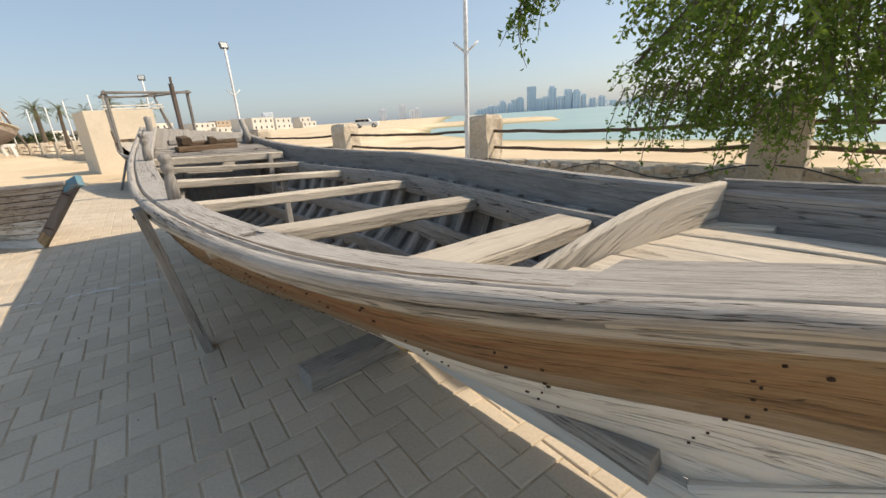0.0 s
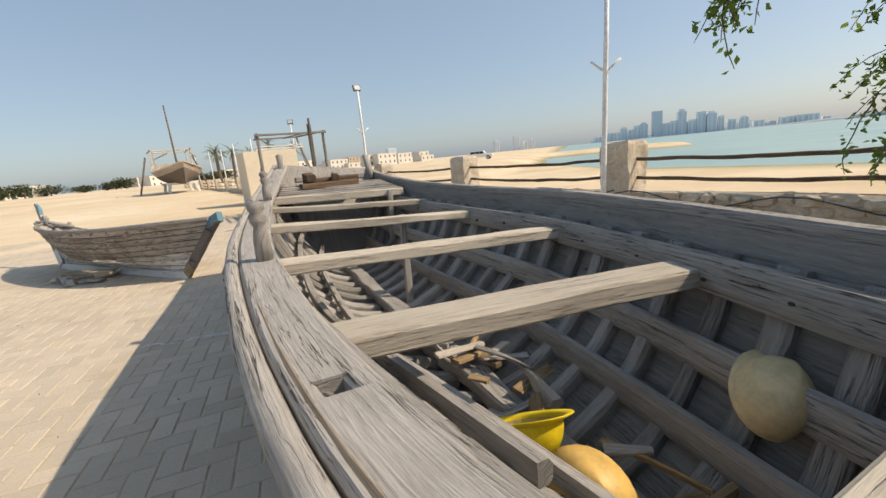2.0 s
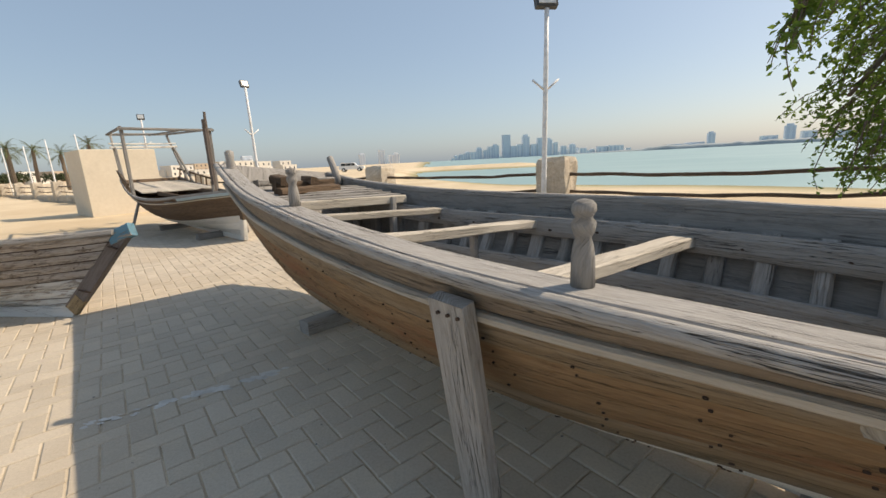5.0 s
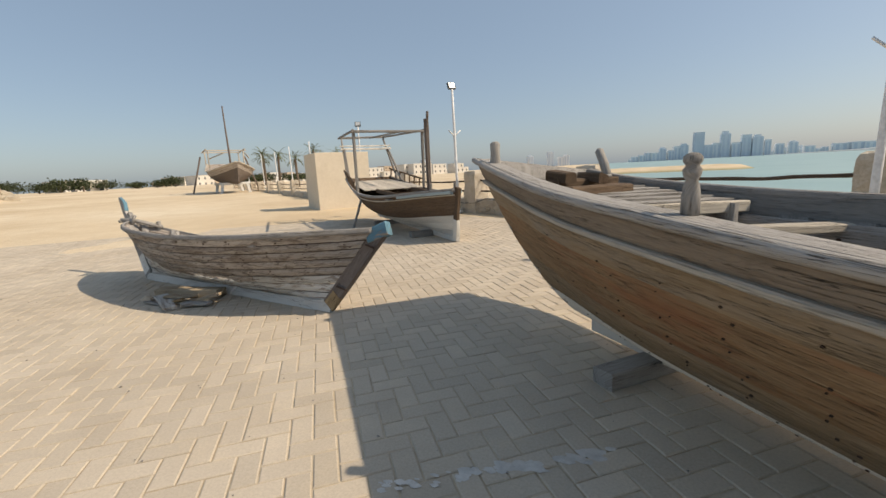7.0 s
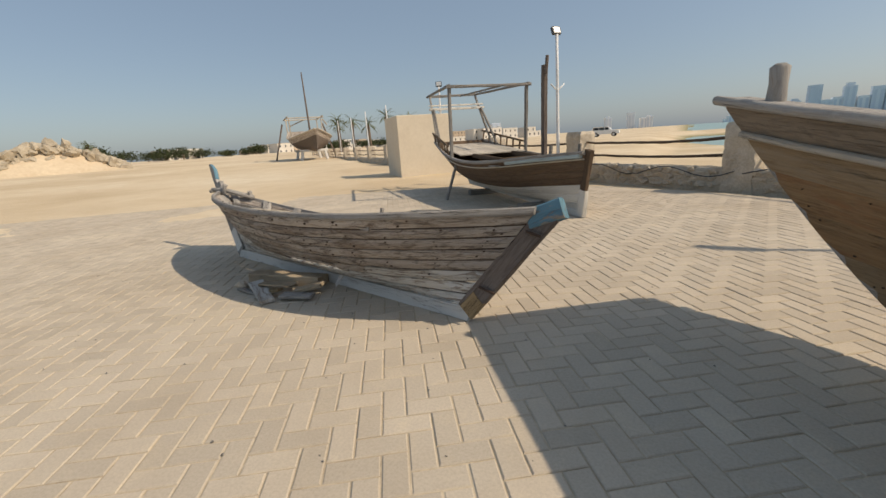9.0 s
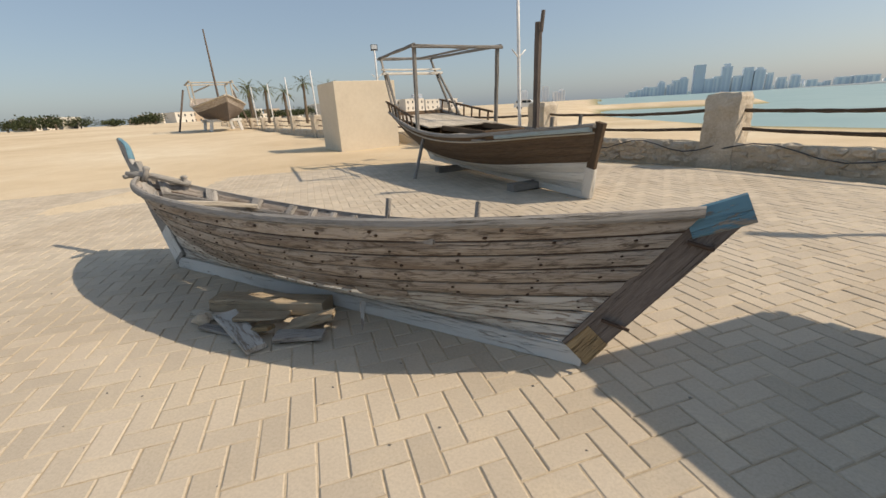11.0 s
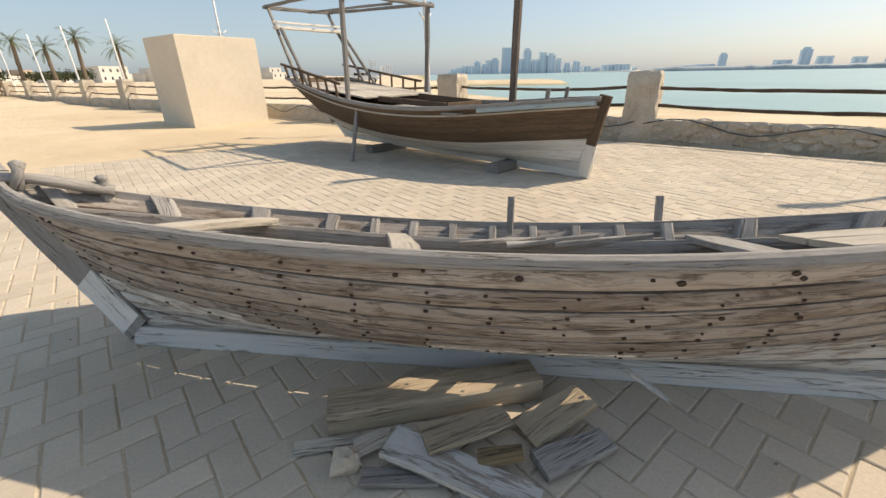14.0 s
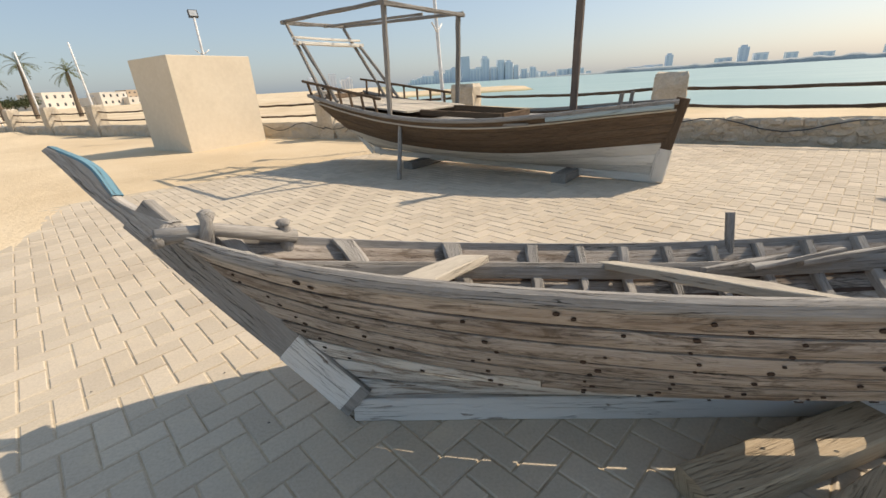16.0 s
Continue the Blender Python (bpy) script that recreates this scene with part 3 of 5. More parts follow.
for side in (0, 1):
    for i, (p0, p1) in enumerate(zip(edges2, edges2[1:])):
        if i == 2:
            for sa, sb, lo, mat in ((boat2.s0, 0.62, p0, SMALL_WHITE), (0.62, 1.3, p0, SMALL_HULL), (1.3, 2.0, p0 + (0.07 if side == 0 else 0.0), SMALL_HULL), (2.0, 2.3, p0, SMALL_HULL), (2.3, boat2.s1, p0, SMALL_WHITE)):
                part("plank", boat2.strake(side, lo, p1, 14, 0.02, 0.007, 0.0, sa + 0.002, sb - 0.002, groove=0.006), mat, rowboat, "plank with peeling white paint" if mat is SMALL_WHITE else "")
        else:
            part("plank", boat2.strake(side, p0, p1, 40, 0.02, 0.007, random.uniform(-0.002, 0.003), groove=0.006), SMALL_WHITE if i < 2 else SMALL_HULL, rowboat, "plank with peeling white paint" if i < 2 else "")
    for p in edges2[1:-1]:
        if p != 0.27:
            part("seam_caulking", boat2.strake(side, p - 0.012, p + 0.012, 40, 0.024, 0.0, -0.012, groove=0.0), IRON, rowboat, "dark open seam")
    part("gunwale_rail", boat2.band(side, 1.0, boat2.s0, boat2.s1, 0.045, 0.028, 0.012), GREY_WOOD, rowboat)
    for i in range(15):
        part("rib", boat2.rib(side, 0.1 + i * 0.2, 0.04, 0.035, 0.03, 1.03 if side else 0.97, 0.02), GREY_WOOD, rowboat)
    part("stringer", boat2.band(side, 0.8, 0.1, 2.9, 0.07, -0.018, 0.06), GREY_WOOD, rowboat)
part("keel", Geo().beam(w2(-0.04, 0, 0.035), w2(3.1, 0, 0.035), 0.05, 0.085, w2(0, 0, 1) - w2(0, 0, 0), 14, 0.08), KEEL_WHITE, rowboat, "worn white keel timber")
UP2 = w2(0, 0, 1) - w2(0, 0, 0)
part("bow_stem", Geo().beam(w2(3.06, 0, 0.05), w2(3.545, 0, 0.69), 0.05, 0.13, UP2, 10, 0.1), STEM_WOOD, rowboat, "dark brown bow post")
part("bow_cap", Geo().beam(w2(3.43, 0, 0.645), w2(3.62, 0, 0.725), 0.07, 0.115, UP2, 5, 0.12), BLUE_WOOD, rowboat, "faded blue bow cap")
part("bow_foot", Geo().beam(w2(3.075, 0, 0.045), w2(3.155, 0, 0.15), 0.056, 0.11, UP2, 6, 0.1, 0.012), ROTTEN, rowboat, "split orange-brown end grain")
part("stern_post", Geo().beam(w2(-0.02, 0, 0.06), w2(-0.78, 0, 0.78), 0.05, 0.13, UP2, 12, 0.1), GREY_WOOD, rowboat)
part("stern_foot", Geo().beam(w2(-0.05, 0, 0.085), w2(-0.26, 0, 0.282), 0.052, 0.131, UP2, 6, 0.1), KEEL_WHITE, rowboat, "white painted foot of the stern post")


def curved_blade(outer, inner, thick, taper):
    """A flat timber sawn to two curves in the boat's middle plane; its edges are broken."""
    g, rows, n = Geo(), [], 14
    for i in range(n + 1):
        k = i / n
        a = Vector((cub([(j / (len(outer) - 1), q[0]) for j, q in enumerate(outer)], k), cub([(j / (len(outer) - 1), q[1]) for j, q in enumerate(outer)], k)))
        b = Vector((cub([(j / (len(inner) - 1), q[0]) for j, q in enumerate(inner)], k), cub([(j / (len(inner) - 1), q[1]) for j, q in enumerate(inner)], k)))
        h = thick / 2 * (1 + (taper - 1) * k)
        c = (b - a) * min(0.15, 0.008 / max(0.02, (b - a).length))
        rows.append([w2(q.x, o, q.y) for q, o in ((a + c, -h), (b - c, -h), (b, -h * 0.7), (b, h * 0.7), (b - c, h), (a + c, h), (a, h * 0.7), (a, -h * 0.7), (a + c, -h))])
    return g.grid(rows, True)


HEAD_INNER = [(-0.64, 0.745), (-0.76, 0.79), (-0.85, 0.845), (-0.93, 0.955), (-1.07, 1.025)]
head = part("stern_head", curved_blade([(-0.76, 0.68), (-0.85, 0.765), (-0.94, 0.85), (-1.03, 0.945), (-1.095, 1.01)], HEAD_INNER, 0.056, 0.7), GREY_WOOD, rowboat, "upswept curved stern head, traces of blue paint")
part("painted_edge", curved_blade([(x - 0.006, z - 0.004) for x, z in HEAD_INNER[2:]], [(x + 0.005, z + 0.004) for x, z in HEAD_INNER[2:]], 0.05, 0.7), BLUE_WOOD, head, "faded blue paint along the edge")

# ---- third boat: dark brown with a canopy frame ----
K3, A3, C3 = Vector((-3.70, 7.98, 0.0)), Vector((-0.69, 0.724, 0)), Vector((0.724, 0.69, 0))


def w3(s, q, z):
    return K3 + A3 * s + C3 * q + Vector((0, 0, z))


HALF3 = [(-0.12, 0.035), (0.15, 0.17), (0.5, 0.36), (1.0, 0.56), (1.7, 0.72), (2.5, 0.79), (3.2, 0.78), (4.0, 0.71), (5.0, 0.58)]
SHEER3 = [(-0.12, 0.83), (0.5, 0.79), (1.0, 0.75), (1.7, 0.71), (2.5, 0.715), (3.2, 0.77), (4.0, 0.88), (5.0, 1.06)]
boat3 = Hull(w3, 0.02, 4.15, 0.12, 0.85, ([(a, -b) for a, b in HALF3], HALF3), (SHEER3, SHEER3), [(0, 0.0), (4.2, 0.0)], [(0, 0.06), (2.2, 0.13), (4.2, 0.2)],
             [(0.0, 0.0), (0.6, 0.3), (1.5, 0.75), (3.2, 0.75), (4.15, 0.45)], 0.7)
dhow = thing("canopied_fishing_boat", w3(2.3, 0, 0), "dark brown wooden dhow, white bottom, bare canopy frame, on timber blocks", "boat")
edges3 = [0.0, 0.16, 0.32, 0.48, 0.6, 0.72, 0.84, 0.98]
for side in (0, 1):
    for i, (p0, p1) in enumerate(zip(edges3, edges3[1:])):
        part("plank", boat3.strake(side, p0, p1, 36, 0.025, 0.0015, random.uniform(-0.001, 0.001)), WHITE_HULL if i < 3 else BROWN_HULL, dhow, "dirty white bottom plank" if i < 3 else "")
    part("gunwale_rail", boat3.band(side, 1.0, boat3.s0, boat3.s1, 0.05, 0.035, 0.0), GREY_WOOD, dhow)
    part("rubbing_strip", boat3.band(side, 0.9, boat3.s0, boat3.s1, 0.02, 0.02, 0.0), PALE_WOOD, dhow)
transom(boat3, 4.15, BROWN_HULL, dhow)
part("stem", Geo().beam(w3(-0.03, 0, 0.36), w3(-0.13, 0, 0.86), 0.06, 0.12, (-A3.x, -A3.y, 0), 8, 0.1), BROWN_HULL, dhow)
part("stem_foot", Geo().beam(w3(0.02, 0, 0.02), w3(-0.03, 0, 0.36), 0.062, 0.14, (-A3.x, -A3.y, 0), 6, 0.1), WHITE_HULL, dhow, "white painted stem foot")

# ---- plastered block ----
bx = Matrix.Translation((-10.72, 14.40, 0)) @ Matrix.Rotation(math.atan2(1.5, 1.27), 4, 'Z')
ob = part("plastered_block", Geo().box((0, 0, -0.06), (1.98, 1.62, 2.0), bx, 0.012), PLASTER)
tagged(ob, "man-high cream plastered masonry block standing on sand", "masonry block")


# ---- launch: rails, decks, thwarts, keel ----
UPZ = Vector((0, 0, 1))


def deck_strip(h, side, sa, sb, inner, outer, thick, n=40, hole=None, lift=0.0):
    """A flat covering board along the sheer; hole: (s0, s1, inner, outer) leaves a square opening through it."""
    g = Geo()

    def piece(s0, s1, i0, o0, steps):
        rows = []
        for k in range(steps + 1):
            s = s0 + (s1 - s0) * k / steps
            a, y, z = h.flat(side, s, 1.0)
            z += lift
            sg = 1 if side == 0 else -1
            e = 0.003 * noise.noise(Vector((s * 4, i0 * 9, 1)))
            c = 0.008
            rows.append([h.world(a, y - sg * o0, z - c + e), h.world(a, y - sg * (o0 - c), z + e), h.world(a, y + sg * (i0 - c), z + e), h.world(a, y + sg * i0, z - c + e),
                         h.world(a, y + sg * i0, z - thick), h.world(a, y - sg * o0, z - thick), h.world(a, y - sg * o0, z - c + e)])
        g.grid(rows, True)

    if not hole:
        piece(sa, sb, inner, outer, n)
    else:
        h0, h1, hi, ho = hole
        piece(sa, h0, inner, outer, max(2, int(n * (h0 - sa) / (sb - sa))))
        piece(h1, sb, inner, outer, n)
        piece(h0, h1, ho, outer, 2)
        piece(h0, h1, inner, -hi, 2)
    return g


part("covering_board", deck_strip(boat1, 0, 0.28, 4.5, 0.125, -0.008, 0.03, 50, (0.925, 0.975, 0.082, 0.046), 0.004), GREY_WOOD, launch, "silvery grey covering board with a square mortise")
part("covering_board", deck_strip(boat1, 1, -0.28, 4.5, 0.03, 0.03, 0.03, 40, None, 0.015), GREY_WOOD, launch)


def edge_tube(h, side, p, sa, sb, r, out, up, n=40):
    pts = []
    for i in range(n + 1):
        a, y, z = h.flat(side, sa + (sb - sa) * i / n, p)
        pts.append(h.world(a, y + out * (-1 if side == 0 else 1), z + up))
    return Geo().tube(pts, r, 10, 0.05)


part("outer_rail", edge_tube(boat1, 0, 1.0, 0.1, 4.55, 0.021, 0.016, -0.012), GREY_WOOD, launch, "rounded grey outer rail", True)
part("outer_rail", edge_tube(boat1, 1, 0.99, -0.2, 4.55, 0.02, 0.02, -0.03), GREY_WOOD, launch, "", True)
part("beam_shelf", boat1.band(1, 0.835, 0.1, 4.4, 0.11, -0.03, 0.092), GREY_WOOD, launch, "heavy grey inner shelf timber")
part("beam_shelf", boat1.band(0, 0.86, 0.1, 4.4, 0.09, -0.03, 0.06), GREY_WOOD, launch)
for side in (0, 1):
    for p in (0.38, 0.6):
        part("stringer", boat1.band(side, p, 0.2 if side else 0.9, 4.3, 0.10 if side else 0.05, -0.025, 0.085 if side else 0.11), GREY_WOOD, launch)
part("keelson", Geo().beam(w1(0.1, 1.5, 0.22), w1(4.3, 1.45, 0.22), 0.10, 0.08, UPZ, 20, 0.12, 0.012), GREY_WOOD, launch)
part("keel", Geo().beam(w1(-0.1, 1.55, 0.12), w1(4.52, 1.44, 0.12), 0.07, 0.10, UPZ, 20, 0.1, 0.004), WHITE_HULL, launch, "white painted keel timber")
part("forefoot", Geo().beam(w1(0.0, 1.55, 0.13), w1(-1.0, 1.61, 0.84), 0.07, 0.12, UPZ, 10, 0.1, 0.004), WHITE_HULL, launch)
thwarts = [(1.33, 1.25, 0.765, 0.715, 0.125, 0.06), (2.10, 2.02, 0.785, 0.725, 0.10, 0.05), (2.94, 2.84, 0.83, 0.745, 0.085, 0.045), (3.72, 3.62, 0.865, 0.79, 0.08, 0.04)]
for sn, sf, zn, zf, w, h in thwarts:
    qn = cub(NEAR_EDGE, sn) + 0.05
    part("thwart", Geo().beam(w1(sn, qn, zn - h / 2), w1(sf, cub(FAR_EDGE, sf) - 0.05, zf - h / 2), w, h, UPZ, 12, 0.12, 0.004), PALE_WOOD, launch, "sun-bleached cross thwart")
part("thwart", Geo().beam(w1(0.50, 0.98, 0.765), w1(0.55, 1.90, 0.725), 0.155, 0.05, UPZ, 10, 0.12, 0.004), PALE_WOOD, launch, "wide sun-bleached cross thwart")
# foredeck with its curved breakwater board
for q0, s_end, s_tip in ((1.235, 0.23, 0.08), (1.35, 0.21, -0.12), (1.465, 0.205, -0.4), (1.58, 0.2, -0.85), (1.695, 0.195, -0.45), (1.80, 0.19, 0.0)):
    part("foredeck_board", Geo().beam(w1(s_end, q0, 0.775), w1(s_tip, q0 + 0.01, 0.79), 0.112, 0.03, UPZ, 8, 0.08, 0.004), PALE_WOOD, launch)
part("foredeck_margin", deck_strip(boat1, 0, -0.29, 0.33, 0.19, 0.01, 0.05, 16, None, 0.01), GREY_WOOD, launch, "cracked pale margin plank")
part("margin_edge", boat1.band(0, 0.965, -0.29, 0.3, 0.055, 0.024, 0.0, 20), PALE_WOOD, launch, "flaking crazed paint strip")
g = Geo()
rows = []
for i in range(11):
    k = i / 10
    s, q = 0.27 - 0.13 * k, 1.20 + 0.63 * k
    top = 0.80 + 0.10 * math.sin(min(1.0, k * 1.25) * math.pi / 2)
    rows.append([w1(s - 0.015, q, 0.76), w1(s + 0.015, q, 0.76), w1(s + 0.015, q, top - 0.006), w1(s + 0.008, q, top), w1(s - 0.008, q, top), w1(s - 0.015, q, top - 0.006), w1(s - 0.015, q, 0.76)])
part("breakwater_board", g.grid(rows, True), PALE_WOOD, launch, "curved upright board edging the foredeck")
part("bow_bulwark", boat1.strake(1, 0.99, 1.12, 14, 0.03, 0.0, 0.0, -0.29, 0.35), DARK_WOOD, launch, "dark grey bow side board")
# aft deck
for i in range(6):
    s = 4.18 + i * 0.125
    zz = 0.90 + i * 0.012
    part("aft_deck_board", Geo().beam(w1(s, cub(NEAR_EDGE, s) + 0.1, zz), w1(s, cub(FAR_EDGE, s) - 0.06, zz - 0.03), 0.118, 0.03, UPZ, 8, 0.08, 0.004), GREY_WOOD, launch)
part("deck_beam", Geo().beam(w1(4.08, 0.93, 0.885), w1(4.05, 2.03, 0.845), 0.05, 0.06, UPZ, 8), PALE_WOOD, launch)
part("stanchion", Geo().beam(w1(4.02, 1.86, 0.18), w1(4.03, 1.90, 0.87), 0.045, 0.045, A1, 5), GREY_WOOD, launch)
part("stanchion", Geo().beam(w1(2.9, 1.6, 0.2), w1(2.92, 1.62, 0.78), 0.04, 0.04, A1, 5), GREY_WOOD, launch)
for a, b, w, h in (((4.5, 1.2, 0.96), (4.62, 1.75, 0.95), 0.10, 0.06), ((4.7, 1.25, 0.98), (4.78, 1.80, 0.97), 0.06, 0.09), ((4.62, 1.32, 1.03), (4.8, 1.30, 1.05), 0.09, 0.07),
                   ((4.95, 1.2, 1.02), (4.98, 1.9, 1.0), 0.12, 0.05), ((4.6, 1.55, 1.02), (4.85, 1.58, 1.03), 0.07, 0.06)):
    part("loose_fitting", Geo().beam(w1(*a), w1(*b), w, h, UPZ, 5, 0.15, 0.006), BROWN_HULL if h > 0.055 else GREY_WOOD, launch, "brown timber fitting on the aft deck")


def baluster(base, height, r, lean=(0, 0)):
    """A turned peg: shaft, neck and rounded head."""
    prof = [(0, 1.0), (0.35, 0.95), (0.5, 0.8), (0.58, 0.62), (0.66, 0.9), (0.74, 1.0), (0.8, 0.68), (0.87, 0.98), (0.94, 0.95), (0.985, 0.6), (1.0, 0.2)]
    b = Vector(base)
    return Geo().tube([b + Vector((lean[0] * k * height, lean[1] * k * height, k * height)) for k, _ in prof], [r * q for _, q in prof], 12, 0.02)


part("peg", baluster(w1(3.45, 0.87, 0.93), 0.2, 0.028), GREY_WOOD, launch, "turned grey belaying peg", True)
part("peg", baluster(w1(1.83, 0.79, 0.84), 0.195, 0.026), GREY_WOOD, launch, "turned grey belaying peg", True)
part("corner_post", Geo().tube([w1(5.18, 1.10, 1.08), w1(5.18, 1.10, 1.16), w1(5.18, 1.10, 1.22), w1(5.18, 1.10, 1.285), w1(5.18, 1.10, 1.30)], [0.036, 0.036, 0.032, 0.036, 0.018], 12, 0.08), GREY_WOOD, launch, "weathered corner post", True)
part("corner_post", Geo().tube([w1(5.08, 2.03, 0.95), w1(5.13, 2.02, 1.1), w1(5.18, 2.01, 1.21), w1(5.185, 2.01, 1.225)], [0.034, 0.034, 0.032, 0.015], 12, 0.08), GREY_WOOD, launch, "leaning corner post", True)
hs = [0.15 + 0.24 * i for i in range(19)]
part("nails", boat1.nails(0, hs, [0.31, 0.41, 0.51, 0.61, 0.70, 0.79], 0.003, 0.03, 0.03), IRON, launch, "", kind="stuff")
part("shelf_bolts", boat1.nails(1, [0.6 + 0.3 * i for i in range(12)], [0.835], 0.006, 0.04, 0.04, -0.121), IRON, launch, "", kind="stuff")
# props and blocks
ob = part("prop_board", Geo().beam(w1(2.13, 0.79, 0.0), w1(2.115, 0.665, 0.79), 0.125, 0.045, B1, 8, 0.06, 0.003), GREY_WOOD)
tagged(ob, "upright grey board propping the launch, three nails at its top", "prop board")
for i in range(3):
    part("nail", Geo().tube([w1(2.07 + 0.035 * i, 0.655, 0.755), w1(2.07 + 0.035 * i, 0.640, 0.755)], 0.005, 6), IRON, ob)
for s, q0, q1 in ((1.40, 1.05, 1.75), (4.05, 1.08, 1.8)):
    ob = part("keel_block", Geo().beam(w1(s, q0, 0.045), w1(s + 0.02, q1, 0.045), 0.13, 0.09, UPZ, 6, 0.08, 0.005), GREY_WOOD)
    tagged(ob, "squared grey timber laid under the launch's keel", "timber block", "blocks under the launch")


def hard_hat(name, m, shell, label):
    root = thing(name, m.translation, label, "hard hat")
    g = Geo()
    rows = []
    for i in range(13):
        a = i / 12 * math.pi / 2
        row = []
        for j in range(25):
            t = 2 * math.pi * (j % 24) / 24
            ridge = 1 + 0.04 * math.exp(-(math.sin(t) * math.cos(a) * 6) ** 2)
            row.append(m @ Vector((0.112 * math.cos(a) * math.cos(t) * ridge, 0.090 * math.cos(a) * math.sin(t) * ridge, 0.105 * math.sin(a) * ridge)))
        rows.append(row)
    part("shell", g.grid(rows), shell, root, "", True)
    g = Geo()
    rows = []
    for j in range(25):
        t = 2 * math.pi * (j % 24) / 24
        ext = 0.008 + 0.03 * max(0.0, math.cos(t)) ** 2
        rows.append([m @ Vector(((0.109 + e) * math.cos(t), (0.087 + e) * math.sin(t), z)) for e, z in ((0, 0.008), (ext, -0.006), (ext, -0.010), (0, -0.002), (0, 0.008))])
    part("brim", g.grid(rows), shell, root, "", True)
    g = Geo()
    rows = []
    for j in range(25):
        t = 2 * math.pi * (j % 24) / 24
        rows.append([m @ Vector((0.097 * math.cos(t), 0.077 * math.sin(t), z)) for z in (0.005, 0.035)])
    part("headband", g.grid(rows), plain(name + "_band", (0.42, 0.35, 0.16), 0.7), root)
    return root


def plastic(name, c):
    m, nt, b = material(name, 0.45)
    n = noise_node(nt, scaled(nt, "Object", 1, 1, 1), 18, 6, 0.7)
    link(nt, ramp(nt, n, [(0.35, tuple(x * 0.72 for x in c)), (0.6, c)]), b.inputs["Base Color"])
    return m


CREAM_P, YELLOW_P, TAN_P = plastic("dusty_cream_plastic", (0.70, 0.55, 0.31)), plastic("yellow_plastic", (0.76, 0.58, 0.03)), plastic("faded_orange_plastic", (0.66, 0.42, 0.13))
hard_hat("hard_hat", Matrix.Translation((0.82, 1.85, 0.495)) @ Euler((radians(35), radians(-25), radians(60))).to_matrix().to_4x4() @ Matrix.Scale(0.9, 4), CREAM_P, "dusty cream hard hat leaning on the launch's ribs")
hard_hat("hard_hat", Matrix.Translation((0.25, 1.84, 0.39)) @ Euler((radians(160), radians(-22), radians(-20))).to_matrix().to_4x4(), YELLOW_P, "bright yellow hard hat lying upside down in the launch")
hard_hat("hard_hat", Matrix.Translation((0.41, 1.68, 0.325)) @ Euler((radians(20), radians(30), radians(-40))).to_matrix().to_4x4(), TAN_P, "faded orange hard hat with a yellow strap, in the launch")
rnd = random.Random(5)
for i in range(26):
    s, q = rnd.uniform(0.9, 2.2), rnd.uniform(1.36, 1.62)
    a = rnd.uniform(0, math.pi)
    ln = rnd.uniform(0.08, 0.3)
    d = Vector((math.cos(a), math.sin(a), rnd.uniform(-0.1, 0.1))) * ln / 2
    c = w1(s, q, rnd.uniform(0.27, 0.33))
    ob = part("wood_scrap", Geo().beam(c - d, c + d, rnd.uniform(0.015, 0.05), rnd.uniform(0.01, 0.03), UPZ, 4, 0.2, 0.012), rnd.choice((GREY_WOOD, PALE_WOOD, ROTTEN)))
    tagged(ob, "splintered scrap of rotten rib in the launch's bilge", "wood scrap", "scraps in the launch")

# ---- rowing boat: fittings ----
for k, (u, ln) in enumerate(((1.59, 0.14), (2.29, 0.16))):
    part("thole_pin", Geo().beam(w2(u, 0.53, 0.46), w2(u, 0.53, 0.53 + ln), 0.032, 0.032, U2, 4, 0.2), GREY_WOOD, rowboat)
part("stern_peg", baluster(w2(-0.33, 0.20, 0.58), 0.16, 0.028), GREY_WOOD, rowboat, "", True)
part("stern_bar", Geo().tube([w2(-0.62, -0.14, 0.70), w2(-0.5, 0.0, 0.71), w2(-0.30, 0.2, 0.66)], [0.028, 0.024, 0.03], 10, 0.1), GREY_WOOD, rowboat, "round stern crossbar", True)
part("stern_knob", Geo().tube([w2(-0.50, -0.06, 0.66), w2(-0.50, -0.05, 0.74), w2(-0.5, -0.05, 0.77), w2(-0.5, -0.05, 0.785)], [0.026, 0.02, 0.03, 0.012], 10, 0.1), GREY_WOOD, rowboat, "", True)
part("lashing", Geo().tube([w2(-0.6, -0.16, 0.68), w2(-0.66, -0.04, 0.72), w2(-0.6, 0.08, 0.70)], 0.02, 8, 0.2), GREY_WOOD, rowboat, "", True)
for i in range(5):
    part("stern_sheet", Geo().beam(w2(-0.1, -0.11 + 0.055 * i, 0.50), w2(0.25, -0.18 + 0.09 * i, 0.47), 0.06, 0.02, UP2, 5, 0.1), GREY_WOOD, rowboat)
part("seat_board", Geo().beam(w2(0.16, -0.27, 0.52), w2(0.42, 0.32, 0.53), 0.13, 0.035, UP2, 6, 0.1, 0.006), PALE_WOOD, rowboat, "loose bleached seat board")
part("seat_board", Geo().beam(w2(1.28, -0.44, 0.50), w2(1.02, 0.46, 0.46), 0.10, 0.03, UP2, 8, 0.1, 0.008), PALE_WOOD, rowboat, "bleached white broken seat board")
part("seat_board", Geo().beam(w2(2.45, -0.40, 0.50), w2(2.45, 0.44, 0.50), 0.16, 0.03, UP2, 8, 0.1, 0.006), GREY_WOOD, rowboat)
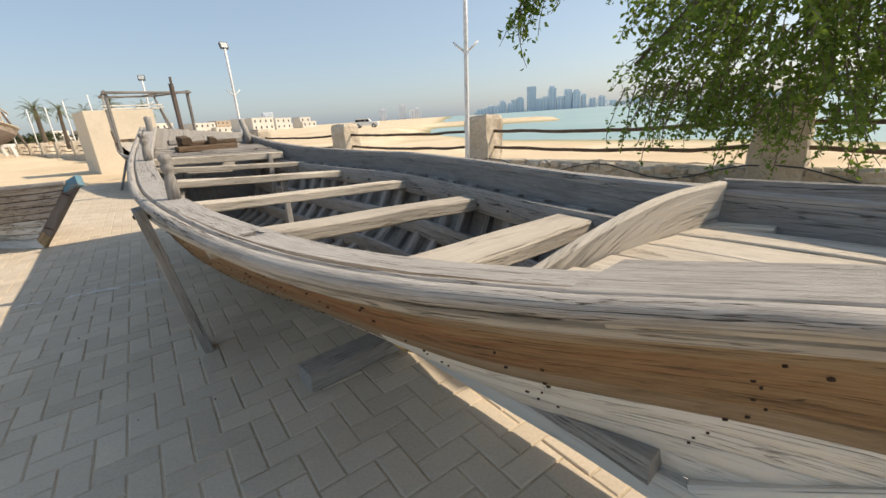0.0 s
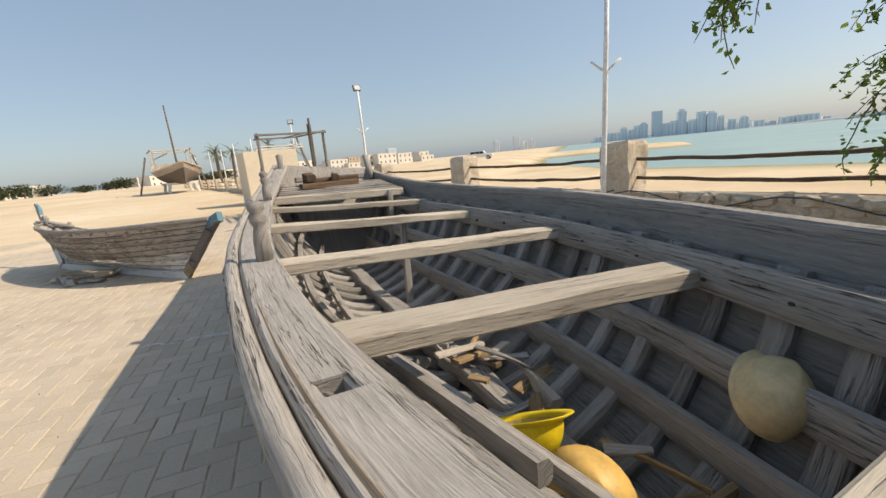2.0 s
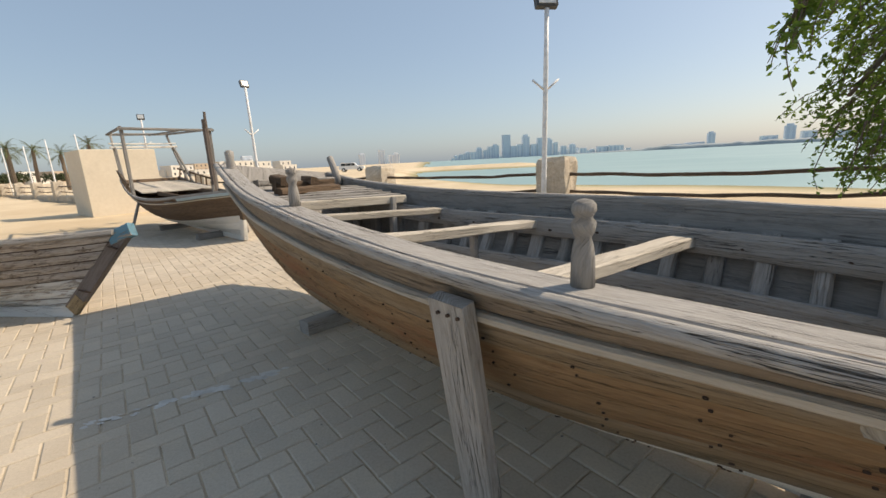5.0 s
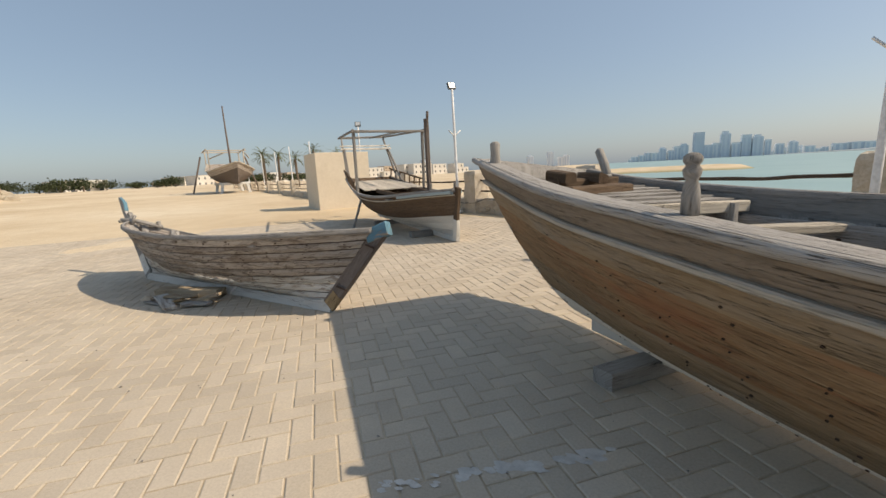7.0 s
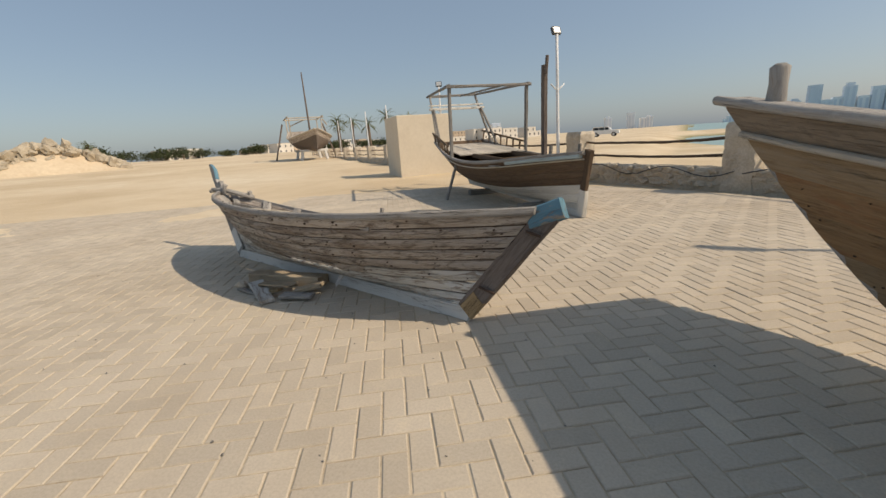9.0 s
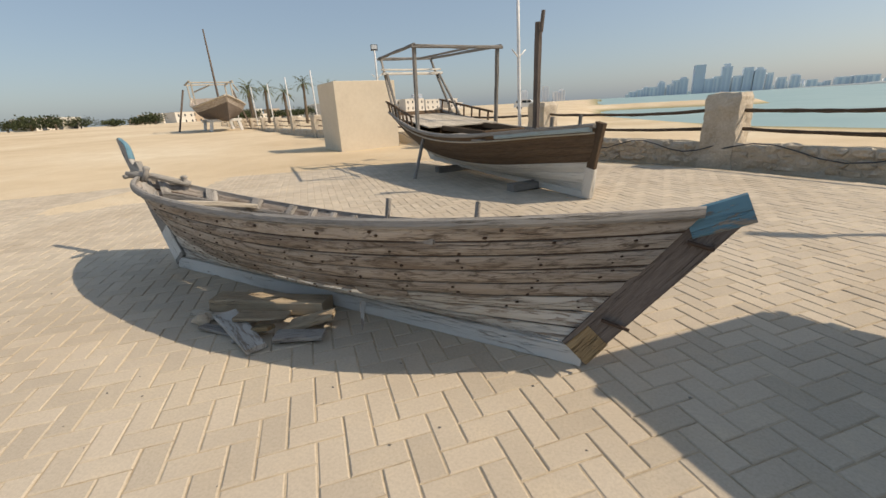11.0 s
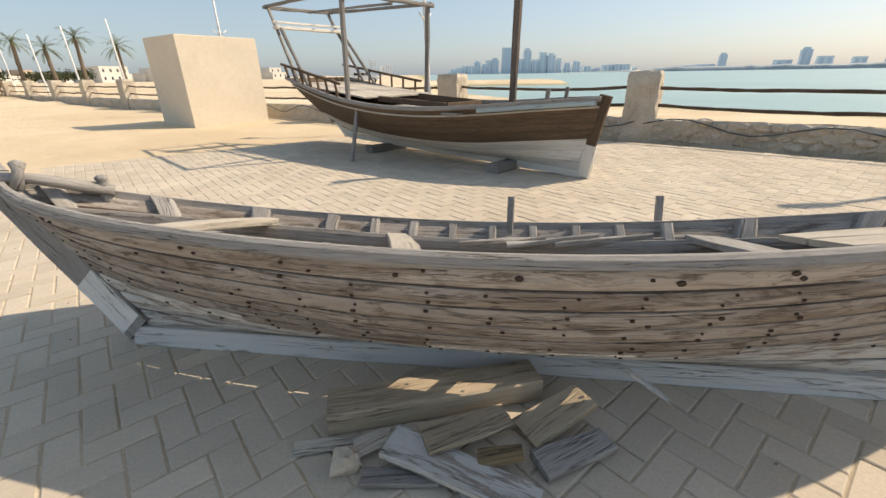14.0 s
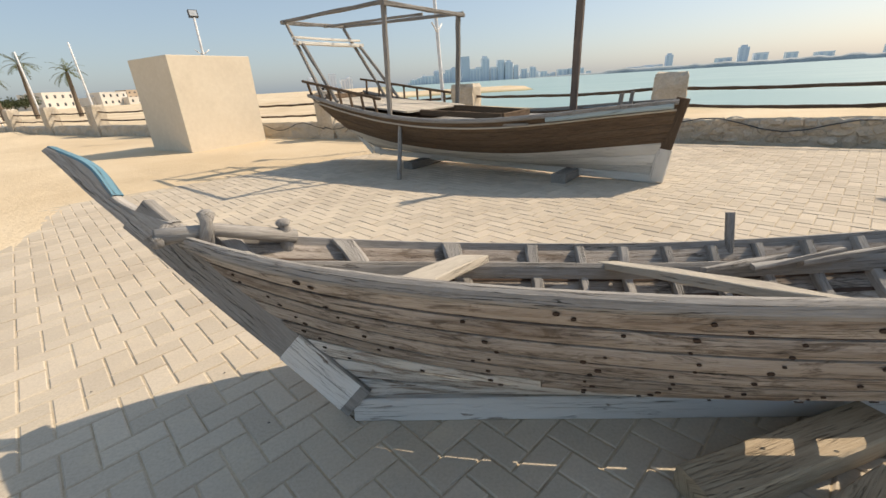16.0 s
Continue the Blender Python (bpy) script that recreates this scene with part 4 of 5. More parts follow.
part("foredeck_board", Geo().beam(w2(2.62, -0.06, 0.54), w2(3.08, -0.03, 0.58), 0.17, 0.025, UP2, 6, 0.1), PALE_WOOD, rowboat)
part("foredeck_board", Geo().beam(w2(2.62, 0.12, 0.54), w2(3.0, 0.11, 0.58), 0.15, 0.025, UP2, 6, 0.1), PALE_WOOD, rowboat)
for k in range(4):
    part("loose_stick", Geo().beam(w2(1.35 + 0.22 * k, 0.30 + 0.04 * k, 0.45), w2(1.75 + 0.24 * k, 0.42, 0.48 + 0.01 * k), 0.03, 0.022, UP2, 6, 0.2, 0.012), GREY_WOOD, rowboat)
for k in range(3):
    part("bottom_board", Geo().beam(w2(0.4, 0.02 + 0.09 * k, 0.2), w2(2.6, 0.02 + 0.09 * k, 0.2), 0.08, 0.02, UP2, 8, 0.1), GREY_WOOD, rowboat)
for side in (0, 1):
    part("nails", boat2.nails(side, [0.12 + 0.2 * i for i in range(15)], [0.33, 0.46, 0.58, 0.70, 0.82], 0.0046, 0.05, 0.03), IRON, rowboat, kind="stuff")
    part("rail_bolts", boat2.nails(side, [0.3 + 0.33 * i for i in range(8)], [0.93], 0.0065, 0.03, 0.05), IRON, rowboat, kind="stuff")
for z, d in ((0.22, 0.09), (0.58, 0.07)):
    part("bolt", Geo().tube([w2(3.02 + z * 0.75 - 0.02, -0.04, z), w2(3.02 + z * 0.75 + d, -0.045, z - 0.02)], 0.008, 8), IRON, rowboat, "rusty iron drift bolt")
part("split_splinter", Geo().beam(w2(1.98, -0.16, 0.10), w2(2.14, -0.34, 0.02), 0.03, 0.012, UP2, 4, 0.2, 0.004, 0.3), SMALL_WHITE, rowboat)

ob = part("timber_baulk", Geo().beam((-5.93, 4.72, 0.043), (-5.20, 4.81, 0.043), 0.135, 0.085, UPZ, 8, 0.08, 0.006), wood("raw_pale_timber", (0.56, 0.46, 0.33), (0.46, 0.36, 0.25), (0.28, 0.2, 0.13), 0.8, 0.3, soft=True, weather=0.15))
tagged(ob, "heavy squared pale timber lying beside the small boat", "timber")
RAW = bpy.data.materials["raw_pale_timber"]
for a, b, w, h, mat, lab in (((-5.72, 4.52, 0.05), (-5.32, 4.22, 0.02), 0.12, 0.025, SMALL_WHITE, "long broken board with flaking pale paint on paving"),
                             ((-6.02, 4.56, 0.014), (-5.80, 4.58, 0.014), 0.05, 0.012, PALE_WOOD, "thin pale splinter lying on the paving"),
                             ((-5.80, 4.40, 0.014), (-5.58, 4.37, 0.014), 0.06, 0.018, GREY_WOOD, "short grey slat lying on the paving"),
                             ((-5.62, 4.50, 0.06), (-5.34, 4.60, 0.055), 0.12, 0.02, RAW, "raw split board resting on other pieces"),
                             ((-5.30, 4.53, 0.02), (-5.07, 4.65, 0.075), 0.13, 0.03, RAW, "stubby broken board end propped on the pile"),
                             ((-5.29, 4.37, 0.025), (-5.05, 4.46, 0.03), 0.10, 0.03, GREY_WOOD, "thick grey plank end with splintered edge"),
                             ((-5.46, 4.42, 0.03), (-5.33, 4.40, 0.06), 0.06, 0.02, ROTTEN, "small rotten plank fragment on the pile"),
                             ((-5.83, 4.53, 0.02), (-5.72, 4.58, 0.03), 0.07, 0.02, PALE_WOOD, "small pale plank fragment beside the timber"),
                             ((-5.52, 4.28, 0.012), (-5.44, 4.33, 0.012), 0.03, 0.012, GREY_WOOD, "tiny grey plank chip on the paving")):
    a, b = [(x, 4.65 + (y - 4.62) * 0.75, z) for x, y, z in (a, b)]
    ob = part("broken_plank", Geo().beam(a, b, w, h, UPZ, 9, 0.18, 0.009, 0.85), mat)
    tagged(ob, lab, "broken plank", "planks beside the small boat")
ob = part("stone_lump", Geo().rock((-5.85, 4.53, 0.032), (0.05, 0.045, 0.04), None, 0.5, 3), STONE)
tagged(ob, "pale broken stone lump beside the plank pieces", "stone")

# ---- dhow: deck, canopy, mast, props ----
for i in range(9):
    q = -0.6 + 0.15 * i
    part("deck_plank", Geo().beam(w3(0.7 + abs(q) * 0.9, q, 0.66), w3(3.0, q, 0.66), 0.145, 0.02, UPZ, 6, 0.06), GREY_WOOD, dhow)
    part("poop_plank", Geo().beam(w3(2.9, q, 0.80), w3(4.85, q * 0.85, 0.98), 0.145, 0.02, UPZ, 6, 0.06), PALE_WOOD, dhow)
part("hatch_coaming", Geo().beam(w3(1.7, -0.35, 0.72), w3(2.9, -0.4, 0.78), 0.05, 0.07, UPZ, 5), BROWN_HULL, dhow)
part("hatch_coaming", Geo().beam(w3(1.7, 0.35, 0.72), w3(2.9, 0.4, 0.78), 0.05, 0.07, UPZ, 5), BROWN_HULL, dhow)
part("hatch_coaming", Geo().beam(w3(1.7, -0.35, 0.72), w3(1.7, 0.35, 0.72), 0.05, 0.07, UPZ, 5), BROWN_HULL, dhow)
part("mast", Geo().beam(w3(0.98, 0.0, 0.1), w3(0.96, 0.0, 2.02), 0.075, 0.075, A3, 10, 0.2, 0.003), STEM_WOOD, dhow, "squared dark mast with a hooked head")
part("mast_hook", Geo().beam(w3(0.90, -0.01, 1.90), w3(0.86, -0.01, 2.13), 0.04, 0.045, A3, 4, 0.2, 0.004), STEM_WOOD, dhow)
for q in (-0.77, 0.79):
    sg = -1 if q < 0 else 1
    part("canopy_post", Geo().beam(w3(3.12, q, 0.76), w3(3.05, q, 2.03), 0.06, 0.06, A3, 8, 0.2, 0.004), DARK_WOOD, dhow)
    part("canopy_post", Geo().beam(w3(4.55, sg * 0.64, 1.0), w3(5.28, sg * 0.56, 2.08), 0.045, 0.045, UPZ, 8, 0.2, 0.004), DARK_WOOD, dhow)
    part("canopy_post", Geo().beam(w3(4.25, sg * 0.66, 0.95), w3(4.95, sg * 0.58, 1.78), 0.045, 0.045, UPZ, 8, 0.2, 0.004), DARK_WOOD, dhow)
    part("canopy_rail", Geo().beam(w3(2.98, q * 1.03, 2.05), w3(5.38, sg * 0.58, 2.12), 0.045, 0.045, UPZ, 8, 0.2, 0.005), DARK_WOOD, dhow)
    part("canopy_rail", Geo().beam(w3(3.4, q * 0.5, 2.06), w3(5.34, sg * 0.2, 2.10), 0.035, 0.035, UPZ, 8, 0.2, 0.005), DARK_WOOD, dhow) if q > 0 else None
    rail = part("poop_rail", Geo().beam(w3(3.25, sg * 0.80, 0.98), w3(5.06, sg * 0.61, 1.27), 0.04, 0.035, UPZ, 8, 0.15), BROWN_HULL, dhow)
    for k in range(7):
        s = 3.35 + 0.26 * k
        zz = cub(SHEER3, s)
        part("rail_post", Geo().beam(w3(s, sg * (cub(HALF3, s) - 0.01), zz - 0.02), w3(s + 0.02, sg * (0.80 - 0.19 * (s - 3.25) / 1.81), 0.98 + 0.29 * (s - 3.25) / 1.81), 0.03, 0.03, A3, 3, 0.15), BROWN_HULL, rail)
    part("name_board", boat3.band(0 if q < 0 else 1, 0.96, 0.05, 1.05, 0.06, 0.045, 0.0, 10), wood("pale_blue_edge" + str(sg), (0.4, 0.36, 0.3), (0.3, 0.26, 0.22), (0.14, 0.12, 0.1), 0.4, 0.3, (0.42, 0.52, 0.55), 0.9), dhow, "pale blue painted bow board")
    part("bollard", Geo().beam(w3(0.42, sg * 0.22, 0.74), w3(0.40, sg * 0.22, 0.93), 0.04, 0.04, A3, 3, 0.2), DARK_WOOD, dhow)
part("canopy_beam", Geo().beam(w3(3.0, -0.84, 2.03), w3(3.0, 0.86, 2.03), 0.05, 0.05, UPZ, 8, 0.2, 0.005), DARK_WOOD, dhow)
part("canopy_beam", Geo().beam(w3(5.3, -0.64, 2.10), w3(5.3, 0.64, 2.12), 0.05, 0.05, UPZ, 8, 0.2, 0.005), DARK_WOOD, dhow)
part("stern_bench", Geo().beam(w3(5.0, -0.66, 1.80), w3(5.0, 0.66, 1.80), 0.12, 0.045, UPZ, 8, 0.1, 0.004), WHITE_HULL, dhow, "white painted slatted board")
part("stern_bench", Geo().beam(w3(5.04, -0.66, 1.88), w3(5.04, 0.66, 1.88), 0.06, 0.03, UPZ, 8, 0.1, 0.004), WHITE_HULL, dhow)
part("keel", Geo().beam(w3(0.02, 0, 0.04), w3(4.25, 0, 0.15), 0.06, 0.08, UPZ, 10, 0.1), WHITE_HULL, dhow)
part("sternpost", Geo().beam(w3(4.1, 0, 0.12), w3(4.75, 0, 0.7), 0.06, 0.09, UPZ, 6, 0.1), WHITE_HULL, dhow)
part("rudder_skeg", Geo().beam(w3(4.3, 0, 0.13), w3(4.62, 0, 0.42), 0.04, 0.08, UPZ, 4, 0.1), WHITE_HULL, dhow)
for s in (0.95, 3.2):
    ob = part("keel_block", Geo().beam(w3(s, -0.42, 0.05), w3(s - 0.03, 0.42, 0.05), 0.17, 0.10, UPZ, 5, 0.08, 0.005), DARK_WOOD)
    tagged(ob, "dark squared timber under the dhow's keel", "timber block", "blocks under the dhow")
for sg in (-1, 1):
    ob = part("prop_pole", Geo().beam(w3(2.85, sg * 1.0, 0.0), w3(3.0, sg * 0.72, 0.66), 0.045, 0.045, A3, 5, 0.2, 0.004), GREY_WOOD)
    tagged(ob, "thin grey pole leaning against the dhow to prop it", "prop pole", "props of the dhow")

# ---- litter on the paving ----
rnd = random.Random(33)
g = Geo()
for i in range(240):
    x, y = rnd.uniform(-9, 0.5), rnd.uniform(1.5, 8)
    r = rnd.uniform(0.002, 0.006)
    g.tube([(x - r, y, r * 0.5), (x, y + r * rnd.uniform(-1, 1), r * 0.6), (x + r, y, r * 0.5)], [r * 0.4, r * 0.8, r * 0.3], 5, 0.4)
tagged(part("litter", g, DARK_WOOD), "small dark chips and dry leaf bits scattered on paving", "litter", kind="stuff")

# ---- dried cement smear on the paving ----
g = Geo()
rnd = random.Random(6)
for i in range(60):
    k = rnd.random()
    c = Vector((-2.5, 2.92, 0)).lerp(Vector((-1.70, 3.32, 0)), k) + Vector((rnd.gauss(0, 0.014), rnd.gauss(0, 0.014), 0))
    r = rnd.uniform(0.008, 0.024) * (0.6 + 0.7 * k)
    ring = [g.add(c + Vector((math.cos(a) * r * rnd.uniform(0.7, 1.4) * 1.5, math.sin(a) * r * rnd.uniform(0.6, 1.1), 0.0015)), (0, 0)) for a in [j * math.pi / 5 for j in range(10)]]
    top = g.add(c + Vector((0, 0, 0.0035)), (0, 0))
    g.f += [(ring[j], ring[(j + 1) % 10], top) for j in range(10)]
tagged(part("cement_smear", g, plain("dried_cement", (0.62, 0.59, 0.54), 0.9)), "thin broken line of dried pale cement on paving", "cement smear", kind="stuff")


# ---- sea wall: pillars, low wall, rails ----
PILLARS = [Vector(p) for p in ((7.2, 1.9, 0), (4.38, 4.78, 0), (1.44, 7.72, 0), (-1.62, 10.72, 0), (-4.62, 13.05, 0))]
while len(PILLARS) < 17:
    PILLARS.append(PILLARS[-1] + Vector((-3.05, 2.35, 0)))
ROPE = wood("dark_brown_rail_wood", (0.16, 0.115, 0.08), (0.11, 0.078, 0.055), (0.045, 0.032, 0.024), 0.6, 0.4)


def stone_block(g, m, lo, hi, lump, n=7, seed=0.0):
    """A rough block of masonry: a box with its faces dented."""
    def p(x, y, z):
        e = noise.noise_vector(Vector((x * 5 + seed, y * 5, z * 4))) * lump + noise.noise_vector(Vector((x * 17 + seed, y * 17, z * 15))) * lump * 0.4
        return m @ (Vector((x, y, z)) + e)
    c = 0.025
    rows = []
    nz = max(3, int((hi[2] - lo[2]) / 0.06))
    for k in range(nz + 1):
        z = lo[2] + (hi[2] - lo[2]) * k / nz
        i = c if k in (0, nz) else 0
        x0, y0, x1, y1 = lo[0] + i, lo[1] + i, hi[0] - i, hi[1] - i
        row = []
        for a, b in (((x0, y0), (x1, y0)), ((x1, y0), (x1, y1)), ((x1, y1), (x0, y1)), ((x0, y1), (x0, y0))):
            row += [p(a[0] + (b[0] - a[0]) * t / n, a[1] + (b[1] - a[1]) * t / n, z) for t in range(n)]
        row.append(row[0])
        rows.append(row)
    return g.grid(rows, True)


for i, p in enumerate(PILLARS):
    q = PILLARS[min(i + 1, len(PILLARS) - 1)] - PILLARS[min(i + 1, len(PILLARS) - 1) - 1]
    ang = math.atan2(q.y, q.x)
    m = Matrix.Translation(p) @ Matrix.Rotation(ang, 4, 'Z')
    ob = part("stone_pillar", stone_block(Geo(), m, (-0.25, -0.22, -0.3), (0.25, 0.22, 1.08), 0.035, 7, i * 3.1), STONE)
    tagged(ob, "rough plastered coral-stone pillar of the sea wall", "pillar", "pillars of the sea wall")
    if i + 1 < len(PILLARS):
        b = PILLARS[i + 1]
        ln = q.length
        ob = part("low_wall", stone_block(Geo(), m, (0.24, -0.16, -0.4), (ln - 0.24, 0.16, 0.34), 0.055, 26, i * 1.7), MORTAR)
        tagged(ob, "low crumbling stone wall between the pillars", "wall", kind="structure")
        rnd = random.Random(70 + i)
        if i < 5:
            for z in (0.06, 0.18, 0.29):
                x = 0.32
                while x < ln - 0.36:
                    w = rnd.uniform(0.08, 0.17)
                    c = m @ Vector((x + w, rnd.uniform(0.10, 0.14), z + rnd.uniform(-0.025, 0.025)))
                    part("stone", Geo().rock(c, (w, 0.09, rnd.uniform(0.06, 0.085)), m.to_3x3().to_4x4(), 0.55, x * 9 + z + i), STONE, ob)
                    x += w * 1.75
        for z, sag in ((0.84, 0.05), (0.56, 0.05)):
            pts = []
            for k in range(25):
                t = k / 24
                c = (p + Vector((0, 0, z))).lerp(b + Vector((0, 0, z)), t)
                c += Vector((0, 0, -sag * 4 * t * (1 - t) + 0.02 * noise.noise(Vector((t * 7, i * 3.0, z * 9)))))
                pts.append(c + F_OUT * 0.03 * noise.noise(Vector((t * 5, i, z))))
            ob = part("wooden_rail", Geo().tube(pts, [0.026 + 0.006 * noise.noise(Vector((k * 0.8, i, z))) for k in range(25)], 8, 0.15), ROPE, None, "", True)
            tagged(ob, "crooked dark wooden rail strung between stone pillars", "rail", "rails of the sea wall")
        if i < 6:
            pts = [p.lerp(b, k / 16) - F_OUT * 0.22 + Vector((0, 0, 0.30 + 0.09 * math.sin(k * 0.9 + i) - 0.04 * math.sin(k / 16 * math.pi))) for k in range(17)]
            ob = part("cable", Geo().tube(pts, 0.009, 6), DARK_METAL, None, "", True)
            tagged(ob, "thin dark cable hanging along the low wall", "cable", "cables on the sea wall")


LAMP_GLASS = plain("lamp_glass", (0.55, 0.58, 0.6), 0.15)


def lamp_post(x, y, top, turn, head=True, lean=(0, 0), v=None, k=1.0):
    root = thing("lamp_post", (x, y, 0), "slim white steel lamp post with a floodlight" if head else "slim white steel pole", "lamp post" if head else "pole", "lamp posts" if head else "white poles")
    a, b = Vector((x, y, -0.05)), Vector((x + lean[0], y + lean[1], top))
    part("pole", Geo().tube([a.lerp(b, k / 4) for k in range(5)], [0.042, 0.04, 0.037, 0.035, 0.032], 10), WHITE_METAL, root, "", True)
    part("base_plate", Geo().box((x - 0.1, y - 0.1, -0.05), (x + 0.1, y + 0.1, 0.015), None, 0.004), WHITE_METAL, root)
    if v:
        c = a.lerp(b, (v + 0.05) / (top + 0.05))
        d = Vector((math.cos(turn), math.sin(turn), 0))
        for s in (-1, 1):
            part("bracket_arm", Geo().tube([c, c + d * s * 0.2 + Vector((0, 0, 0.16))], 0.016, 8), WHITE_METAL, root, "", True)
    if head:
        m = Matrix.Translation(b) @ Matrix.Rotation(turn, 4, 'Z') @ Matrix.Rotation(radians(-20), 4, 'X') @ Matrix.Scale(k, 4)
        h = part("floodlight", Geo().box((-0.16, -0.05, 0.0), (0.16, 0.05, 0.27), m, 0.015), DARK_METAL, root, "dark floodlight housing")
        part("lens", Geo().box((-0.125, -0.062, 0.035), (0.125, -0.048, 0.235), m, 0.004), LAMP_GLASS, h)


lamp_post(1.10, 7.33, 3.2, 0.05, True, (0.10, 0.15), 2.06)
lamp_post(-5.1, 12.92, 3.31, 0.9, True, (-0.1, 0.2), 2.06, 0.7)
lamp_post(-11.38, 18.78, 3.3, 0.5, True, (0, 0), 2.3, 0.8)
for x, y, z in ((-17.4, 23.5, 3.35), (-21.2, 26.4, 3.4), (-25.5, 30.0, 3.4), (-30.0, 33.5, 3.6), (-36, 38, 3.6)):
    lamp_post(x, y, z, 0.3, False, (-0.25, 0.25))

# ---- bucket at the wall, bottle on the rail ----
bk = thing("bucket", (3.93, 4.38, 0.0), "white plastic bucket standing by the stone pillar", "bucket")
prof = [(0.09, 0.16), (0.1, 0.16), (0.125, 0.40), (0.135, 0.40), (0.135, 0.42), (0.12, 0.42)]
g = Geo()
g.grid([[(3.93 + r * math.cos(2 * math.pi * (j % 20) / 20), 4.38 + r * math.sin(2 * math.pi * (j % 20) / 20), z - 0.16) for j in range(21)] for r, z in [(0.01, 0.16)] + prof + [(0.1, 0.2), (0.01, 0.2)]])
part("pail", g, plain("white_bucket_plastic", (0.72, 0.72, 0.70), 0.5), bk, "", True)

# ---- tree ----
LEAF, nt, b = material("small_green_leaves", 0.55)
c = nt.nodes.new("ShaderNodeNewGeometry")
link(nt, ramp(nt, c.outputs["Random Per Island"], [(0.0, (0.055, 0.105, 0.02)), (0.5, (0.09, 0.165, 0.03)), (1.0, (0.17, 0.25, 0.055))]), b.inputs["Base Color"])
b.inputs["Transmission Weight"].default_value = 0.0
tr = nt.nodes.new("ShaderNodeBsdfTranslucent")
tr.inputs["Color"].default_value = (0.22, 0.33, 0.05, 1)
mx = nt.nodes.new("ShaderNodeMixShader")
mx.inputs[0].default_value = 0.35
link(nt, b.outputs[0], mx.inputs[1])
link(nt, tr.outputs[0], mx.inputs[2])
link(nt, mx.outputs[0], nt.nodes["Material Output"].inputs["Surface"])
BARK = wood("grey_brown_bark", (0.24, 0.19, 0.14), (0.17, 0.13, 0.095), (0.07, 0.052, 0.04), 0.9, 0.6)


def leaf(g, p, d, size, rnd):
    d = d.normalized()
    s = d.cross(Vector((rnd.uniform(-1, 1), rnd.uniform(-1, 1), rnd.uniform(-1, 1)))).normalized()
    n = d.cross(s) * size * 0.12
    i = [g.add(q, (0, 0)) for q in (p, p + d * size * 0.5 + s * size * 0.28 + n, p + d * size, p + d * size * 0.5 - s * size * 0.28 + n)]
    g.f.append((i[0], i[1], i[2]))
    g.f.append((i[0], i[2], i[3]))


